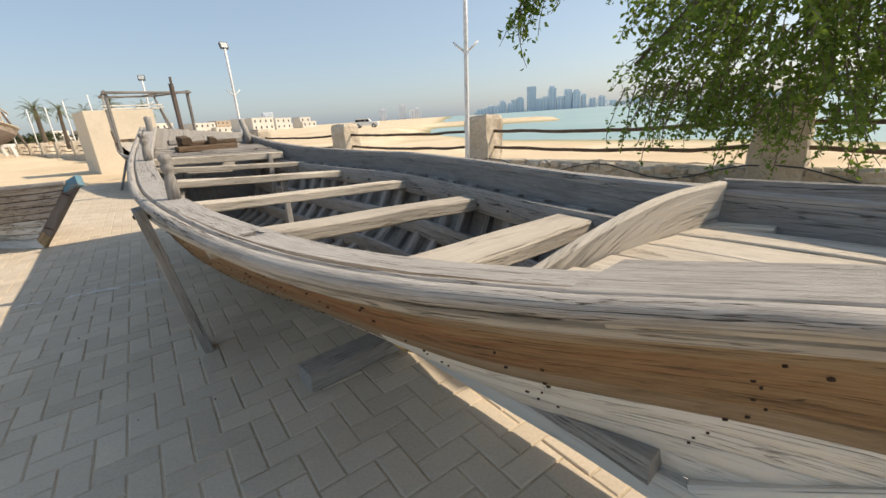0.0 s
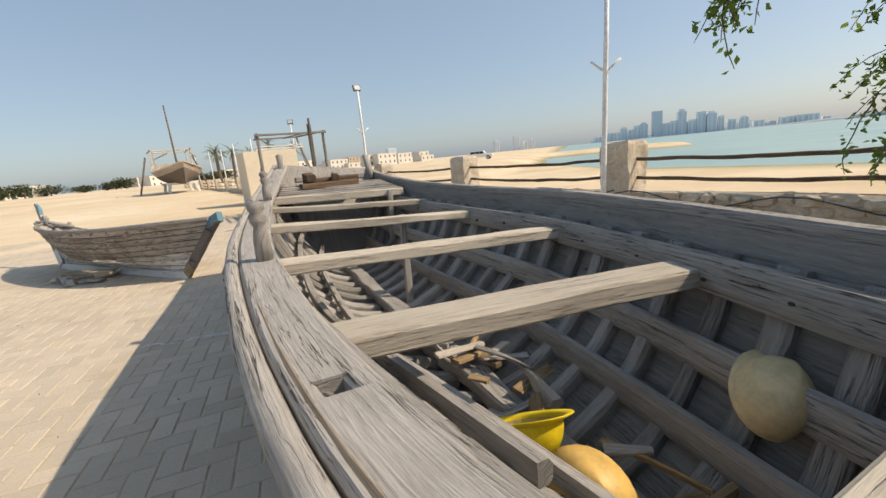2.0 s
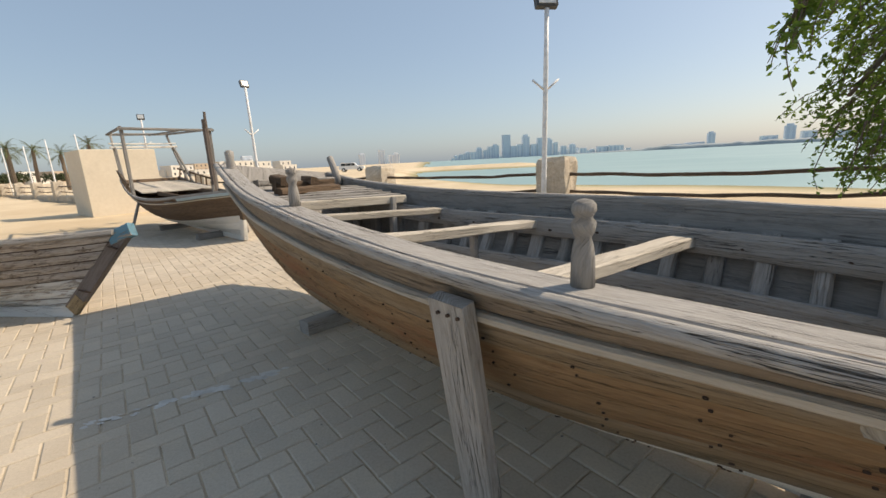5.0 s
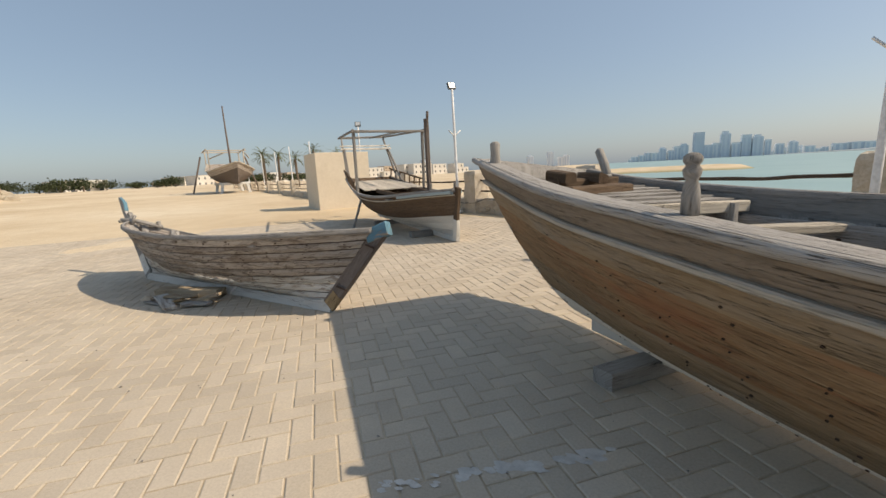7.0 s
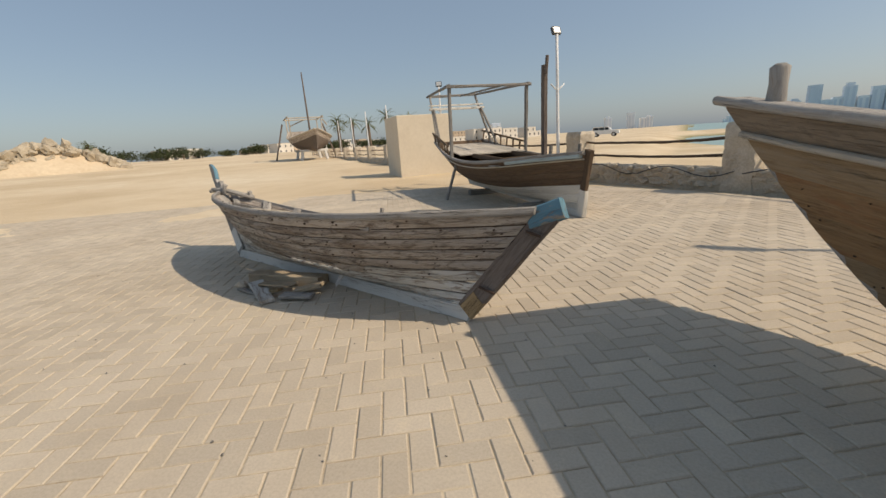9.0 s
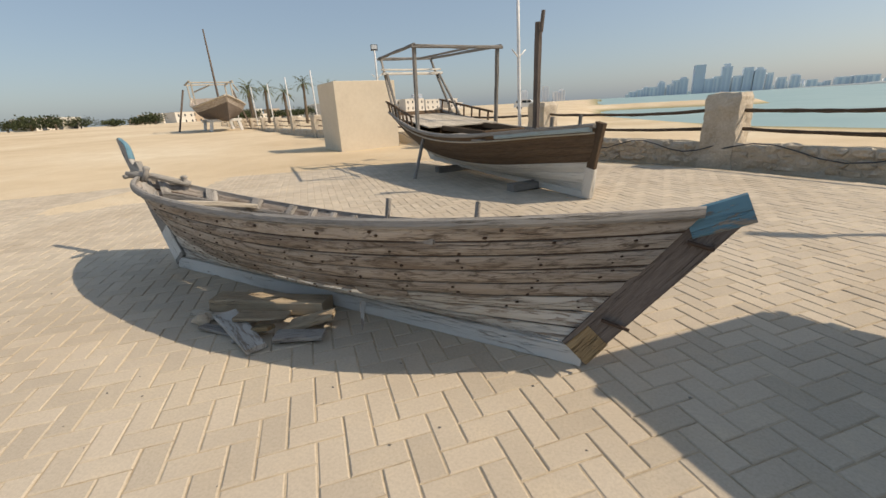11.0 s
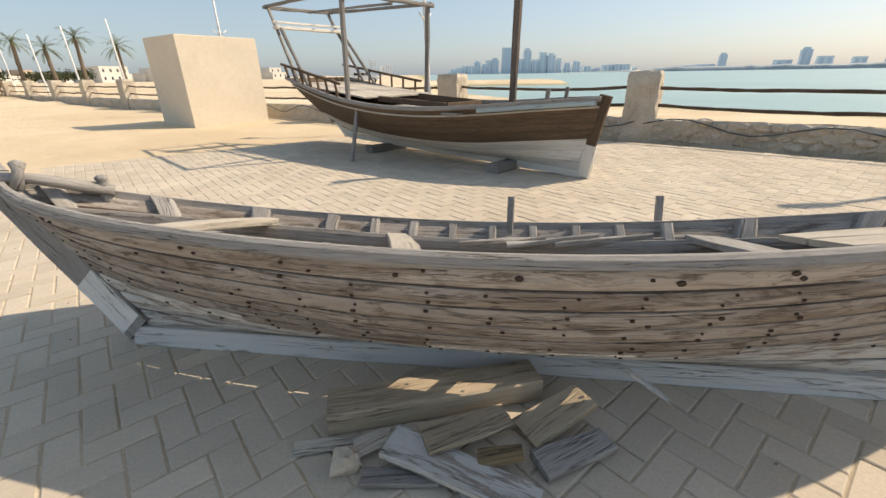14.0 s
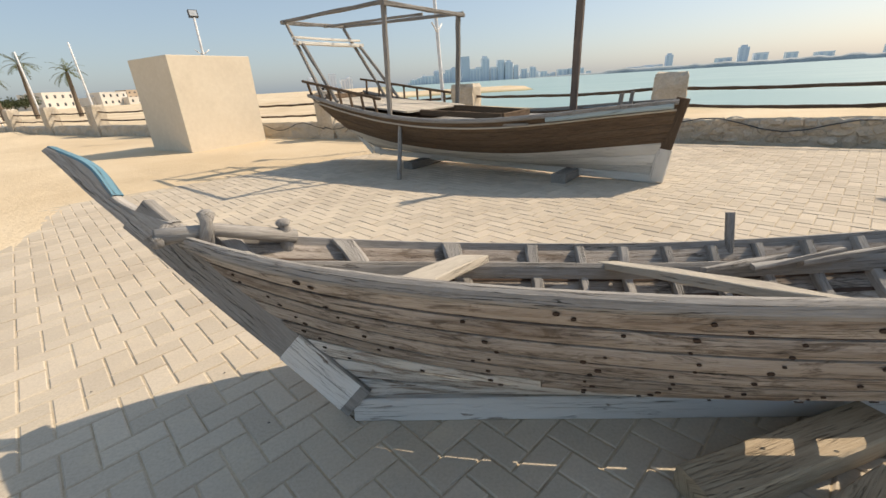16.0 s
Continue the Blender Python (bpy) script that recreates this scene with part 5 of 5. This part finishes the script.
def shade_tree():
    rnd = random.Random(21)
    root = thing("tree", (5.1, 2.5, 0), "leafy green tree with small leaves on drooping twigs", "tree")
    trunk = [Vector((5.1, 2.5, -0.1)), Vector((5.05, 2.55, 0.6)), Vector((4.9, 2.7, 1.3)), Vector((4.6, 2.9, 2.0)), Vector((4.2, 3.1, 2.6))]
    part("trunk", Geo().tube(trunk, [0.16, 0.13, 0.115, 0.1, 0.07], 12, 0.2), BARK, root, "", True)
    limbs = [[trunk[3], (3.9, 3.3, 2.5), (3.2, 3.5, 2.75), (2.5, 3.55, 2.7), (1.95, 3.5, 2.42), (1.52, 3.42, 2.08), (1.25, 3.38, 1.88)], [trunk[2], (4.3, 3.4, 1.9), (3.6, 3.9, 2.1), (2.9, 4.2, 1.9), (2.4, 4.1, 1.45)],
             [trunk[3], (4.2, 3.6, 2.6), (3.9, 4.2, 2.9)], [trunk[3], (4.0, 2.6, 2.5), (3.3, 2.3, 2.6), (2.8, 2.5, 2.3)], [trunk[2], (5.0, 3.4, 1.9), (4.9, 4.2, 2.2)]]
    for l in limbs:
        part("limb", Geo().tube(l, [0.06 - 0.045 * k / (len(l) - 1) for k in range(len(l))], 8, 0.15), BARK, root, "", True)
    g, tw = Geo(), Geo()

    def twig(p, d, ln, size, leaves):
        pts = [p.copy()]
        for k in range(6):
            d = (d + Vector((rnd.uniform(-0.25, 0.25), rnd.uniform(-0.25, 0.25), rnd.uniform(-0.3, 0.1)))).normalized()
            p = p + d * ln / 6
            pts.append(p.copy())
        tw.tube(pts, [0.006, 0.005, 0.004, 0.004, 0.003, 0.003, 0.002], 4)
        for k in range(leaves):
            t = rnd.uniform(0.1, 1) * 5.99
            q = pts[int(t)].lerp(pts[int(t) + 1], t % 1) + Vector((rnd.gauss(0, 0.02), rnd.gauss(0, 0.02), rnd.gauss(0, 0.02)))
            leaf(g, q, Vector((rnd.gauss(0, 1), rnd.gauss(0, 1), rnd.gauss(-0.4, 0.8))), size * rnd.uniform(0.7, 1.25), rnd)

    n = 0
    while n < 900:
        v = Vector((rnd.uniform(-1, 1), rnd.uniform(-1, 1), rnd.uniform(-1, 1)))
        if v.length > 1 or (v.length < 0.55 and rnd.random() < 0.5):
            continue
        p = Vector((3.75 + v.x * 1.4, 3.75 + v.y * 1.15, 1.95 + v.z * 1.15))
        if noise.noise(p * 1.3) < -0.3 or p.x < 0.9 + 0.404 * p.y or p.z < 0.95:
            continue
        twig(p, Vector((v.x, v.y, -0.5)), rnd.uniform(0.3, 0.6), 0.054, 30)
        n += 1
    for k in range(16):
        twig(Vector((2.35 + rnd.uniform(-0.1, 0.5), 3.75 + rnd.uniform(-0.3, 0.3), 1.25)), Vector((-0.2, 0.0, -1)), rnd.uniform(0.4, 0.65), 0.045, 26)
    line = [Vector(q) for q in limbs[0][2:]]
    for k in range(52):
        t = rnd.uniform(0.4, 4) * 0.999
        p = line[int(t)].lerp(line[int(t) + 1], t % 1)
        twig(p, Vector((-0.5, rnd.uniform(-0.5, 0.5), -0.7)), rnd.uniform(0.25, 0.5), 0.05, 20)
    part("twig", tw, BARK, root, kind="stuff")
    part("crown", g, LEAF, root, "small bright green leaves", kind="stuff")


shade_tree()


FAR_LEAF = plain("dusty_dark_foliage", (0.06, 0.075, 0.035), 0.8)


def foliage_ball(g, c, radii, count, size, rnd):
    while count:
        v = Vector((rnd.gauss(0, 0.5), rnd.gauss(0, 0.5), rnd.gauss(0, 0.5)))
        if v.length > 1.05 or v.z < -0.75 or noise.noise(v * 2.3 + c) < -0.25:
            continue
        leaf(g, c + Vector((v.x * radii[0], v.y * radii[1], v.z * radii[2])), Vector((rnd.gauss(0, 1), rnd.gauss(0, 1), rnd.gauss(0.3, 1))), size * rnd.uniform(0.6, 1.3), rnd)
        count -= 1


def polar(az, r, z=0.0):
    return Vector((CENTRE.x + r * math.sin(radians(az)), CENTRE.y + r * math.cos(radians(az)), z))


rnd = random.Random(8)
for k in range(26):
    az, r = -82 + k * 1.9 + rnd.uniform(-0.7, 0.7), rnd.uniform(105, 130)
    if -50 < az < -44:
        continue
    h = rnd.uniform(1.6, 3.0) * (1.0 if az < -55 else 0.7)
    c = polar(az, r, 0.8)
    root = thing("shrub_tree", c, "dense dark green shrubby tree beyond the sand", "tree", "far trees")
    part("trunk", Geo().tube([c, c + Vector((0.2, 0, h * 0.6))], [0.2, 0.1], 6), BARK, root)
    g = Geo()
    for _ in range(3):
        foliage_ball(g, c + Vector((rnd.uniform(-1.8, 1.8), rnd.uniform(-1, 1), h * 0.75)), (2.2, 2.2, h * 0.7), 260, 0.45, rnd)
    part("crown", g, FAR_LEAF, root, kind="stuff")

FROND = plain("dusty_palm_frond", (0.13, 0.15, 0.065), 0.7)


def palm(x, y, h, seed):
    rnd = random.Random(seed)
    root = thing("palm_tree", (x, y, 0), "date palm with a rough trunk and dusty arching fronds", "palm", "palms beyond the fence")
    lean = Vector((rnd.uniform(-0.3, 0.3), 0, 0))
    top = Vector((x, y, h)) + lean
    part("trunk", Geo().tube([Vector((x, y, -0.2)).lerp(top, k / 8) for k in range(9)], [0.24 - 0.008 * k + (0.02 if k % 2 else 0) for k in range(9)], 9, 0.2), BARK, root)
    for k in range(22):
        a, e = k * 2.4 + rnd.uniform(-0.2, 0.2), rnd.uniform(-0.3, 1.3)
        d = Vector((math.cos(a) * math.cos(e), math.sin(a) * math.cos(e), math.sin(e)))
        g = Geo()
        p = top.copy()
        side = Vector((-math.sin(a), math.cos(a), 0))
        for j in range(9):
            d = (d + Vector((0, 0, -0.16))).normalized()
            q = p + d * 0.24
            wd = 0.34 * math.sin((j + 1.2) / 10.5 * math.pi)
            for s in (-1, 1):
                for f in (0.0, 0.5):
                    b0 = p.lerp(q, f)
                    i = [g.add(v, (0, 0)) for v in (b0, b0 + d * 0.07, b0 + d * 0.22 + side * s * wd - Vector((0, 0, wd * 0.3)))]
                    g.f.append(tuple(i))
            i = [g.add(v, (0, 0)) for v in (p + side * 0.02, q + side * 0.015, q - side * 0.015, p - side * 0.02)]
            g.f.append(tuple(i))
            p = q
        part("frond", g, FROND, root)


for k, (x, y, h) in enumerate(((-46.6, 64.7, 5.9), (-48.5, 62.5, 4.6), (-52.0, 62.0, 5.3), (-54.0, 61.0, 5.6), (-55.5, 62.5, 4.9), (-40.5, 62.5, 4.7), (-116, 49, 5.0), (-119, 50, 5.2))):
    palm(x, y, h, k)

# ---- rubble heap ----
rnd = random.Random(3)
ROCK = rough_stuff("pale_limestone_rubble", [(0.30, 0.25, 0.18), (0.44, 0.375, 0.285), (0.55, 0.48, 0.38)], 1.2, 6, 0.06)
heap = thing("rubble_heap", polar(-71, 56, 0.4), "long heap of pale broken limestone boulders on sand", "rubble")
for k in range(190):
    t = rnd.uniform(-1, 1)
    w = 1 - abs(t) ** 1.6
    az = -71.5 + t * 6.5
    hz = 3.0 * w * rnd.random() ** 0.8
    sz = rnd.uniform(0.3, 0.75)
    c = polar(az, 56 + rnd.uniform(-2.0, 2.0) * (1 - hz / 3.6), 0.35 + hz)
    part("boulder", Geo().rock(c, (sz * rnd.uniform(0.8, 1.4), sz, sz * rnd.uniform(0.6, 0.9)), Euler((rnd.uniform(0, 3), rnd.uniform(0, 3), rnd.uniform(0, 3))).to_matrix().to_4x4(), 0.5, k), ROCK, heap)
g = Geo()
rows = []
for k in range(25):
    t = -1 + k / 12
    w = max(0.0, 1 - abs(t) ** 1.6)
    rows.append([polar(-71.5 + t * 7, 56 + x, 0.3 + max(-0.1, 2.7 * w * (1 - abs(x) / 3.2) + 0.25 * noise.noise(Vector((t * 9, x, 0))))) for x in (-3.2, -2.2, -1.2, 0, 1.2, 2.2, 3.2)])
part("spoil", g.grid(rows), SAND, heap, "", True)

# ---- far boat on trestles ----
K4 = Vector((-31.2, 30.9, 0))
A4 = Vector((0.80, -0.60, 0))
C4 = Vector((0.60, 0.80, 0))


def w4(s, q, z):
    return K4 + A4 * s * 1.2 + C4 * q * 1.2 + Vector((0, 0, z))


HALF4 = [(-3.2, 1.1), (-1.5, 1.45), (0.5, 1.5), (2.0, 1.0), (3.0, 0.35), (3.4, 0.05)]
SHEER4 = [(-3.2, 2.9), (-1.5, 2.35), (0.5, 2.15), (2.0, 2.35), (3.4, 2.75)]
boat4 = Hull(w4, -2.6, 2.7, 0.6, 0.7, ([(a, -b) for a, b in HALF4], HALF4), (SHEER4, SHEER4), [(-2.6, 0), (2.7, 0)], [(-2.6, 0.95), (2.7, 0.95)], [(-2.6, 0.6), (0, 0.8), (2.0, 0.3), (2.7, 0.0)], 1.0)
far = thing("beached_dhow", K4, "weathered wooden dhow with a mast, raised on white trestles", "boat")
for side in (0, 1):
    for p0, p1 in zip((0, 0.25, 0.5, 0.75), (0.25, 0.5, 0.75, 1.0)):
        part("plank", boat4.strake(side, p0, p1, 20, 0.05, 0.0, 0.0), STEM_WOOD if p0 < 0.7 else SMALL_HULL, far)
    part("gunwale_rail", boat4.band(side, 1.0, -2.6, 2.7, 0.10, 0.08), PALE_WOOD, far)
transom(boat4, -2.6, SMALL_HULL, far)
part("mast", Geo().tube([w4(0.6, 0, 1.0), w4(0.2, 0, 7.6)], [0.10, 0.05], 8), STEM_WOOD, far)
for s in (-3.4, -1.2):
    for q in (-1.2, 1.2):
        part("canopy_post", Geo().beam(w4(s, q, 2.3), w4(s, q, 4.0), 0.1, 0.1, A4, 3), PALE_WOOD, far)
    part("canopy_beam", Geo().beam(w4(s, -1.4, 4.0), w4(s, 1.4, 4.0), 0.1, 0.1, UPZ, 3), PALE_WOOD, far)
for q in (-1.3, 1.3):
    part("canopy_beam", Geo().beam(w4(-3.6, q, 4.05), w4(-1.0, q, 4.1), 0.1, 0.1, UPZ, 3), PALE_WOOD, far)
    part("bow_rail", Geo().beam(w4(0.4, q, 3.2), w4(2.6, q * 0.5, 3.5), 0.08, 0.08, UPZ, 3), PALE_WOOD, far)
    part("support_pole", Geo().beam(w4(-3.0, q * 1.9, -0.1), w4(-3.0, q * 1.2, 3.6), 0.14, 0.14, A4, 3), STEM_WOOD, far)
for s in (-1.8, 1.2):
    ob = thing("trestle", w4(s, 0, 0), "white painted timber trestle under the far dhow", "trestle", "trestles of the far dhow")
    part("beam", Geo().beam(w4(s, -1.0, 1.05), w4(s, 1.0, 1.05), 0.2, 0.2, UPZ, 3), WHITE_METAL, ob)
    for q in (-0.8, 0.8):
        part("leg", Geo().beam(w4(s, q * 1.2, -0.1), w4(s, q, 1.0), 0.22, 0.22, A4, 3), WHITE_METAL, ob)

# ---- parked car ----
cx, cy, cz = -12.6, 84.0, 0.0
CP, GLASS, TYRE = plain("white_car_paint", (0.78, 0.78, 0.77), 0.3, 0, 0.03), plain("dark_car_glass", (0.03, 0.035, 0.04), 0.1), plain("black_tyre", (0.02, 0.02, 0.02), 0.9)
cz = ground_height(cx, cy)
car = thing("parked_car", (cx, cy, cz), "white four-wheel-drive car parked on the sand", "car")


def car_slab(profile, y0, y1):
    g = Geo()
    g.grid([[(cx + x, cy + y, cz + z) for x, z in profile + profile[:1]] for y in (y0, y0 + 0.08, y1 - 0.08, y1)], True)
    return g


part("body", car_slab([(-2.4, 0.45), (2.35, 0.45), (2.4, 0.75), (2.3, 1.02), (1.2, 1.12), (-2.35, 1.15), (-2.45, 0.8)], -0.92, 0.92), CP, car)
part("cabin", car_slab([(1.15, 1.1), (0.5, 1.72), (-1.9, 1.76), (-2.3, 1.12)], -0.82, 0.82), CP, car)
for x0, x1 in ((0.0, 0.85), (-0.95, -0.1), (-1.95, -1.05)):
    for y in (-0.83, 0.83):
        part("window", Geo().box((cx + x0, cy + y - 0.01, cz + 1.18), (cx + x1 - (0.2 if x0 == 0 else 0), cy + y + 0.01, cz + 1.6), None, 0.004), GLASS, car)
for x in (-1.5, 1.5):
    for y in (-0.9, 0.9):
        wh = part("wheel", Geo().tube([(cx + x, cy + y - 0.11, cz + 0.38), (cx + x, cy + y + 0.11, cz + 0.38)], 0.38, 16), TYRE, car)
        part("rim", Geo().tube([(cx + x, cy + y - 0.115, cz + 0.38), (cx + x, cy + y + 0.115, cz + 0.38)], 0.2, 12), WHITE_METAL, wh)

# ---- low houses ----
HOUSE = rough_stuff("whitewashed_render", [(0.56, 0.52, 0.46), (0.66, 0.62, 0.56), (0.74, 0.71, 0.66)], 0.3, 3, 0.02)
BUFF = rough_stuff("buff_render", [(0.40, 0.31, 0.23), (0.46, 0.37, 0.28), (0.52, 0.43, 0.34)], 0.3, 3, 0.02)
DARK_PANE = plain("dark_window", (0.08, 0.09, 0.1), 0.2)


def house(az, r, w, d, h, mat, storeys, label):
    c = polar(az, r, -0.3)
    m = Matrix.Translation(c) @ Matrix.Rotation(radians(-az + 38), 4, 'Z')
    root = thing("house", c, label, "house", "far houses")
    part("wall", Geo().box((-w / 2, -d / 2, 0), (w / 2, d / 2, h), m, 0.03), mat, root)
    part("parapet", Geo().box((-w / 2 - 0.1, -d / 2 - 0.1, h - 0.05), (w / 2 + 0.1, d / 2 + 0.1, h + 0.35), m, 0.03), mat, root)
    for s in range(storeys):
        nw = max(2, int(w / 3.2))
        for k in range(nw):
            x = -w / 2 + (k + 0.5) * w / nw
            z = (s + 0.35) * h / storeys
            part("window", Geo().box((x - 0.5, -d / 2 - 0.04, z), (x + 0.5, -d / 2 + 0.05, z + h / storeys * 0.42), m, 0.01), DARK_PANE, root)


rnd = random.Random(14)
for k in range(34):
    az = -52 + k * 1.1 + rnd.uniform(-0.4, 0.4)
    st = rnd.choice((1, 1, 2, 2))
    house(az, rnd.uniform(270, 420), rnd.uniform(7, 15), 9, 3.1 * st + rnd.uniform(0, 1), rnd.choice((HOUSE, HOUSE, HOUSE, BUFF)), st, "whitewashed flat-roofed house in the far village")
house(-25.8, 330, 13, 9, 7.6, BUFF, 3, "buff apartment block in the far village")
house(-60, 130, 10, 6, 3.4, HOUSE, 1, "low white house beyond the rubble")

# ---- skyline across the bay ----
# The haze over the bay is put into these pale bluish tower colours.
TOWER = plain("haze_tinted_grey_glass", (0.72, 0.78, 0.84), 0.8, 0, 0.08)
TOWER_L = plain("haze_tinted_concrete", (0.82, 0.85, 0.88), 0.9, 0, 0.08)
TOWER_D = plain("haze_tinted_blue_glass", (0.62, 0.69, 0.77), 0.8, 0, 0.08)


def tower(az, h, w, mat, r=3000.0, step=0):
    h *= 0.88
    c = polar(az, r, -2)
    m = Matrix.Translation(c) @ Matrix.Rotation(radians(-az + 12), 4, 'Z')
    root = thing("tower_block", c, "high-rise tower across the bay, haze put into its colour", "tower", "skyline")
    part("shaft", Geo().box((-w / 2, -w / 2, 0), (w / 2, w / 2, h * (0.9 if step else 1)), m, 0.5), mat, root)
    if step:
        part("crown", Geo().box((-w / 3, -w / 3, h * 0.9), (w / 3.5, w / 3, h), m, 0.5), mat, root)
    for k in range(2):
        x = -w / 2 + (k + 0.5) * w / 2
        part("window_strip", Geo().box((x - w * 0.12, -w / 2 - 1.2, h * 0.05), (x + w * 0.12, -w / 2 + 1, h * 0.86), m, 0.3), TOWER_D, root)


rnd = random.Random(4)
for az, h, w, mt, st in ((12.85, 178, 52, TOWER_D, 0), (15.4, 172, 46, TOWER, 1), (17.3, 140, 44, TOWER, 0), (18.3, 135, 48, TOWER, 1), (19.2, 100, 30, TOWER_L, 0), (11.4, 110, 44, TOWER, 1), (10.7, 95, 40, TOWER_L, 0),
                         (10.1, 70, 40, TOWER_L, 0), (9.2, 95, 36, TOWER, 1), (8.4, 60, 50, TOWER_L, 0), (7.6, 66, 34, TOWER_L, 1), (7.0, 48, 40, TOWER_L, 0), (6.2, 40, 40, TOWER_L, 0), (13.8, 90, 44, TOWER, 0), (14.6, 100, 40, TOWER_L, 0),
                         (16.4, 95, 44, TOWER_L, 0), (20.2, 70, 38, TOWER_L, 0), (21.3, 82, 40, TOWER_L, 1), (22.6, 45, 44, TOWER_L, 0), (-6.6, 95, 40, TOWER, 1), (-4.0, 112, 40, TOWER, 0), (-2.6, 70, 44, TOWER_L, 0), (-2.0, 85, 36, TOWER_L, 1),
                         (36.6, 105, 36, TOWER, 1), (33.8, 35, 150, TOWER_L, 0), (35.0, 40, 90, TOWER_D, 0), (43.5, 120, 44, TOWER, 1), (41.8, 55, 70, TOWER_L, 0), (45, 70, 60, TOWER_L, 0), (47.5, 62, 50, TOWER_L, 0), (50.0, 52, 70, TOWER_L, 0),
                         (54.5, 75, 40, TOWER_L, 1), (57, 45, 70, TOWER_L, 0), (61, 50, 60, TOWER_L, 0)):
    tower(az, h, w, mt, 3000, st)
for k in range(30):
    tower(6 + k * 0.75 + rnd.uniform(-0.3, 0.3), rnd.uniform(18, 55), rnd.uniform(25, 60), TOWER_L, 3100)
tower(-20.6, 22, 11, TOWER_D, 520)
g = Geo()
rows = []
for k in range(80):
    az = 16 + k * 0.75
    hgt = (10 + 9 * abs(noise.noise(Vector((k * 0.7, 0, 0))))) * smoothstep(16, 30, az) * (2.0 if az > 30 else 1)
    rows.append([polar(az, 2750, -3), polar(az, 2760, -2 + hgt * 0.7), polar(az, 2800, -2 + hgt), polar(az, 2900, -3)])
# Distance haze is mixed into the shore's colour: blue-grey in place of green.
ob = part("backdrop", g.grid(rows), rough_stuff("hazed_wooded_shore", [(0.24, 0.29, 0.30), (0.34, 0.38, 0.39), (0.5, 0.53, 0.53)], 0.01, 0.05, 0.5), None, "", True)
tagged(ob, "low wooded far shore across the bay, haze in its colour", "shore", kind="structure")

# ---- pavement: bed and herringbone pavers ----
PW, PL = 0.1, 0.2
E1 = Vector((math.cos(radians(35)), math.sin(radians(35)), 0))
E2 = Vector((-E1.y, E1.x, 0))
EDGE = [(-19.0, 2.4), (-10.35, 9.75), (-5.9, 12.35), (-1.85, 10.28), (1.15, 7.4), (4.1, 4.45), (6.6, 2.0), (6.6, -3.0), (-19.0, -3.0)]


def inside(x, y):
    ok = False
    for (x0, y0), (x1, y1) in zip(EDGE, EDGE[1:] + EDGE[:1]):
        if (y0 > y) != (y1 > y) and x < (x1 - x0) * (y - y0) / (y1 - y0) + x0:
            ok = not ok
    return ok


g = Geo()
ids = [g.add((x, y, -0.0055), (x, y)) for x, y in EDGE]
g.f.append(tuple(ids))
low = [g.add((x, y, -0.12), (x, y)) for x, y in EDGE]
for i in range(len(EDGE)):
    g.f.append((ids[i], low[i], low[(i + 1) % len(EDGE)], ids[(i + 1) % len(EDGE)]))
pavement = part("pavement", g, rough_stuff("sandy_joints", [(0.30, 0.235, 0.16), (0.47, 0.38, 0.27), (0.66, 0.56, 0.42)], 2.0, 60, 0.003))
tagged(pavement, "buff concrete pavers laid in a herringbone with sandy joints", "paving", kind="structure")


def paver_shape(lx, ly):
    c, g2 = 0.005, 0.0028
    v = []
    for z, i in ((0.0, c + g2), (-0.004, g2), (-0.03, g2)):
        v += [(i, i, z), (lx - i, i, z), (lx - i, ly - i, z), (i, ly - i, z)]
    f = [(0, 1, 2, 3)]
    for r in (0, 4):
        f += [(r + k, r + 4 + k, r + 4 + (k + 1) % 4, r + (k + 1) % 4) for k in range(4)]
    return v, f


shapes = {}
for key, lx, ly in (("h", PL, PW), ("v", PW, PL)):
    v, f = paver_shape(lx, ly)
    me = bpy.data.meshes.new("paver_" + key)
    me.from_pydata([E1 * a + E2 * b + Vector((0, 0, z)) for a, b, z in v], [], f)
    me.materials.append(PAVER)
    shapes[key] = (v, f, me)
rnd = random.Random(2)
cells = []
for i in range(-260, 160):
    for j in range(-160, 220):
        k = (i - j) % 4
        if k not in (0, 3):
            continue
        key = "h" if k == 0 else "v"
        o = E1 * i * PW + E2 * j * PW
        lx, ly = (PL, PW) if key == "h" else (PW, PL)
        if o.y < 0.0 or not (-17 < o.x < 5):
            continue
        if all(inside(*(o + E1 * a + E2 * b).xy) for a, b in ((0, 0), (lx, 0), (0, ly), (lx, ly))):
            cells.append((key, o))
NEAR_STRETCH = Vector((-4.9, 3.95, 0))
cells.sort(key=lambda c: (c[1] - NEAR_STRETCH).length)
verts, faces = [], []
for n, (key, o) in enumerate(cells):
    v, f, me = shapes[key]
    o = o + Vector((0, 0, rnd.uniform(-0.0022, 0.0012)))
    if n < 300:
        ob = new("paver", me)
        ob.parent = pavement
        ob.location = o
    else:
        b0 = len(verts)
        tilt = (rnd.uniform(-0.006, 0.006), rnd.uniform(-0.006, 0.006))
        verts += [o + E1 * a + E2 * b + Vector((0, 0, z + a * tilt[0] + b * tilt[1])) for a, b, z in v]
        faces += [tuple(b0 + q for q in fc) for fc in f]
me = bpy.data.meshes.new("pavers")
me.from_pydata(verts, [], faces)
me.materials.append(PAVER)
ob = new("pavers", me)
ob.parent = pavement
ob["kind"] = "stuff"
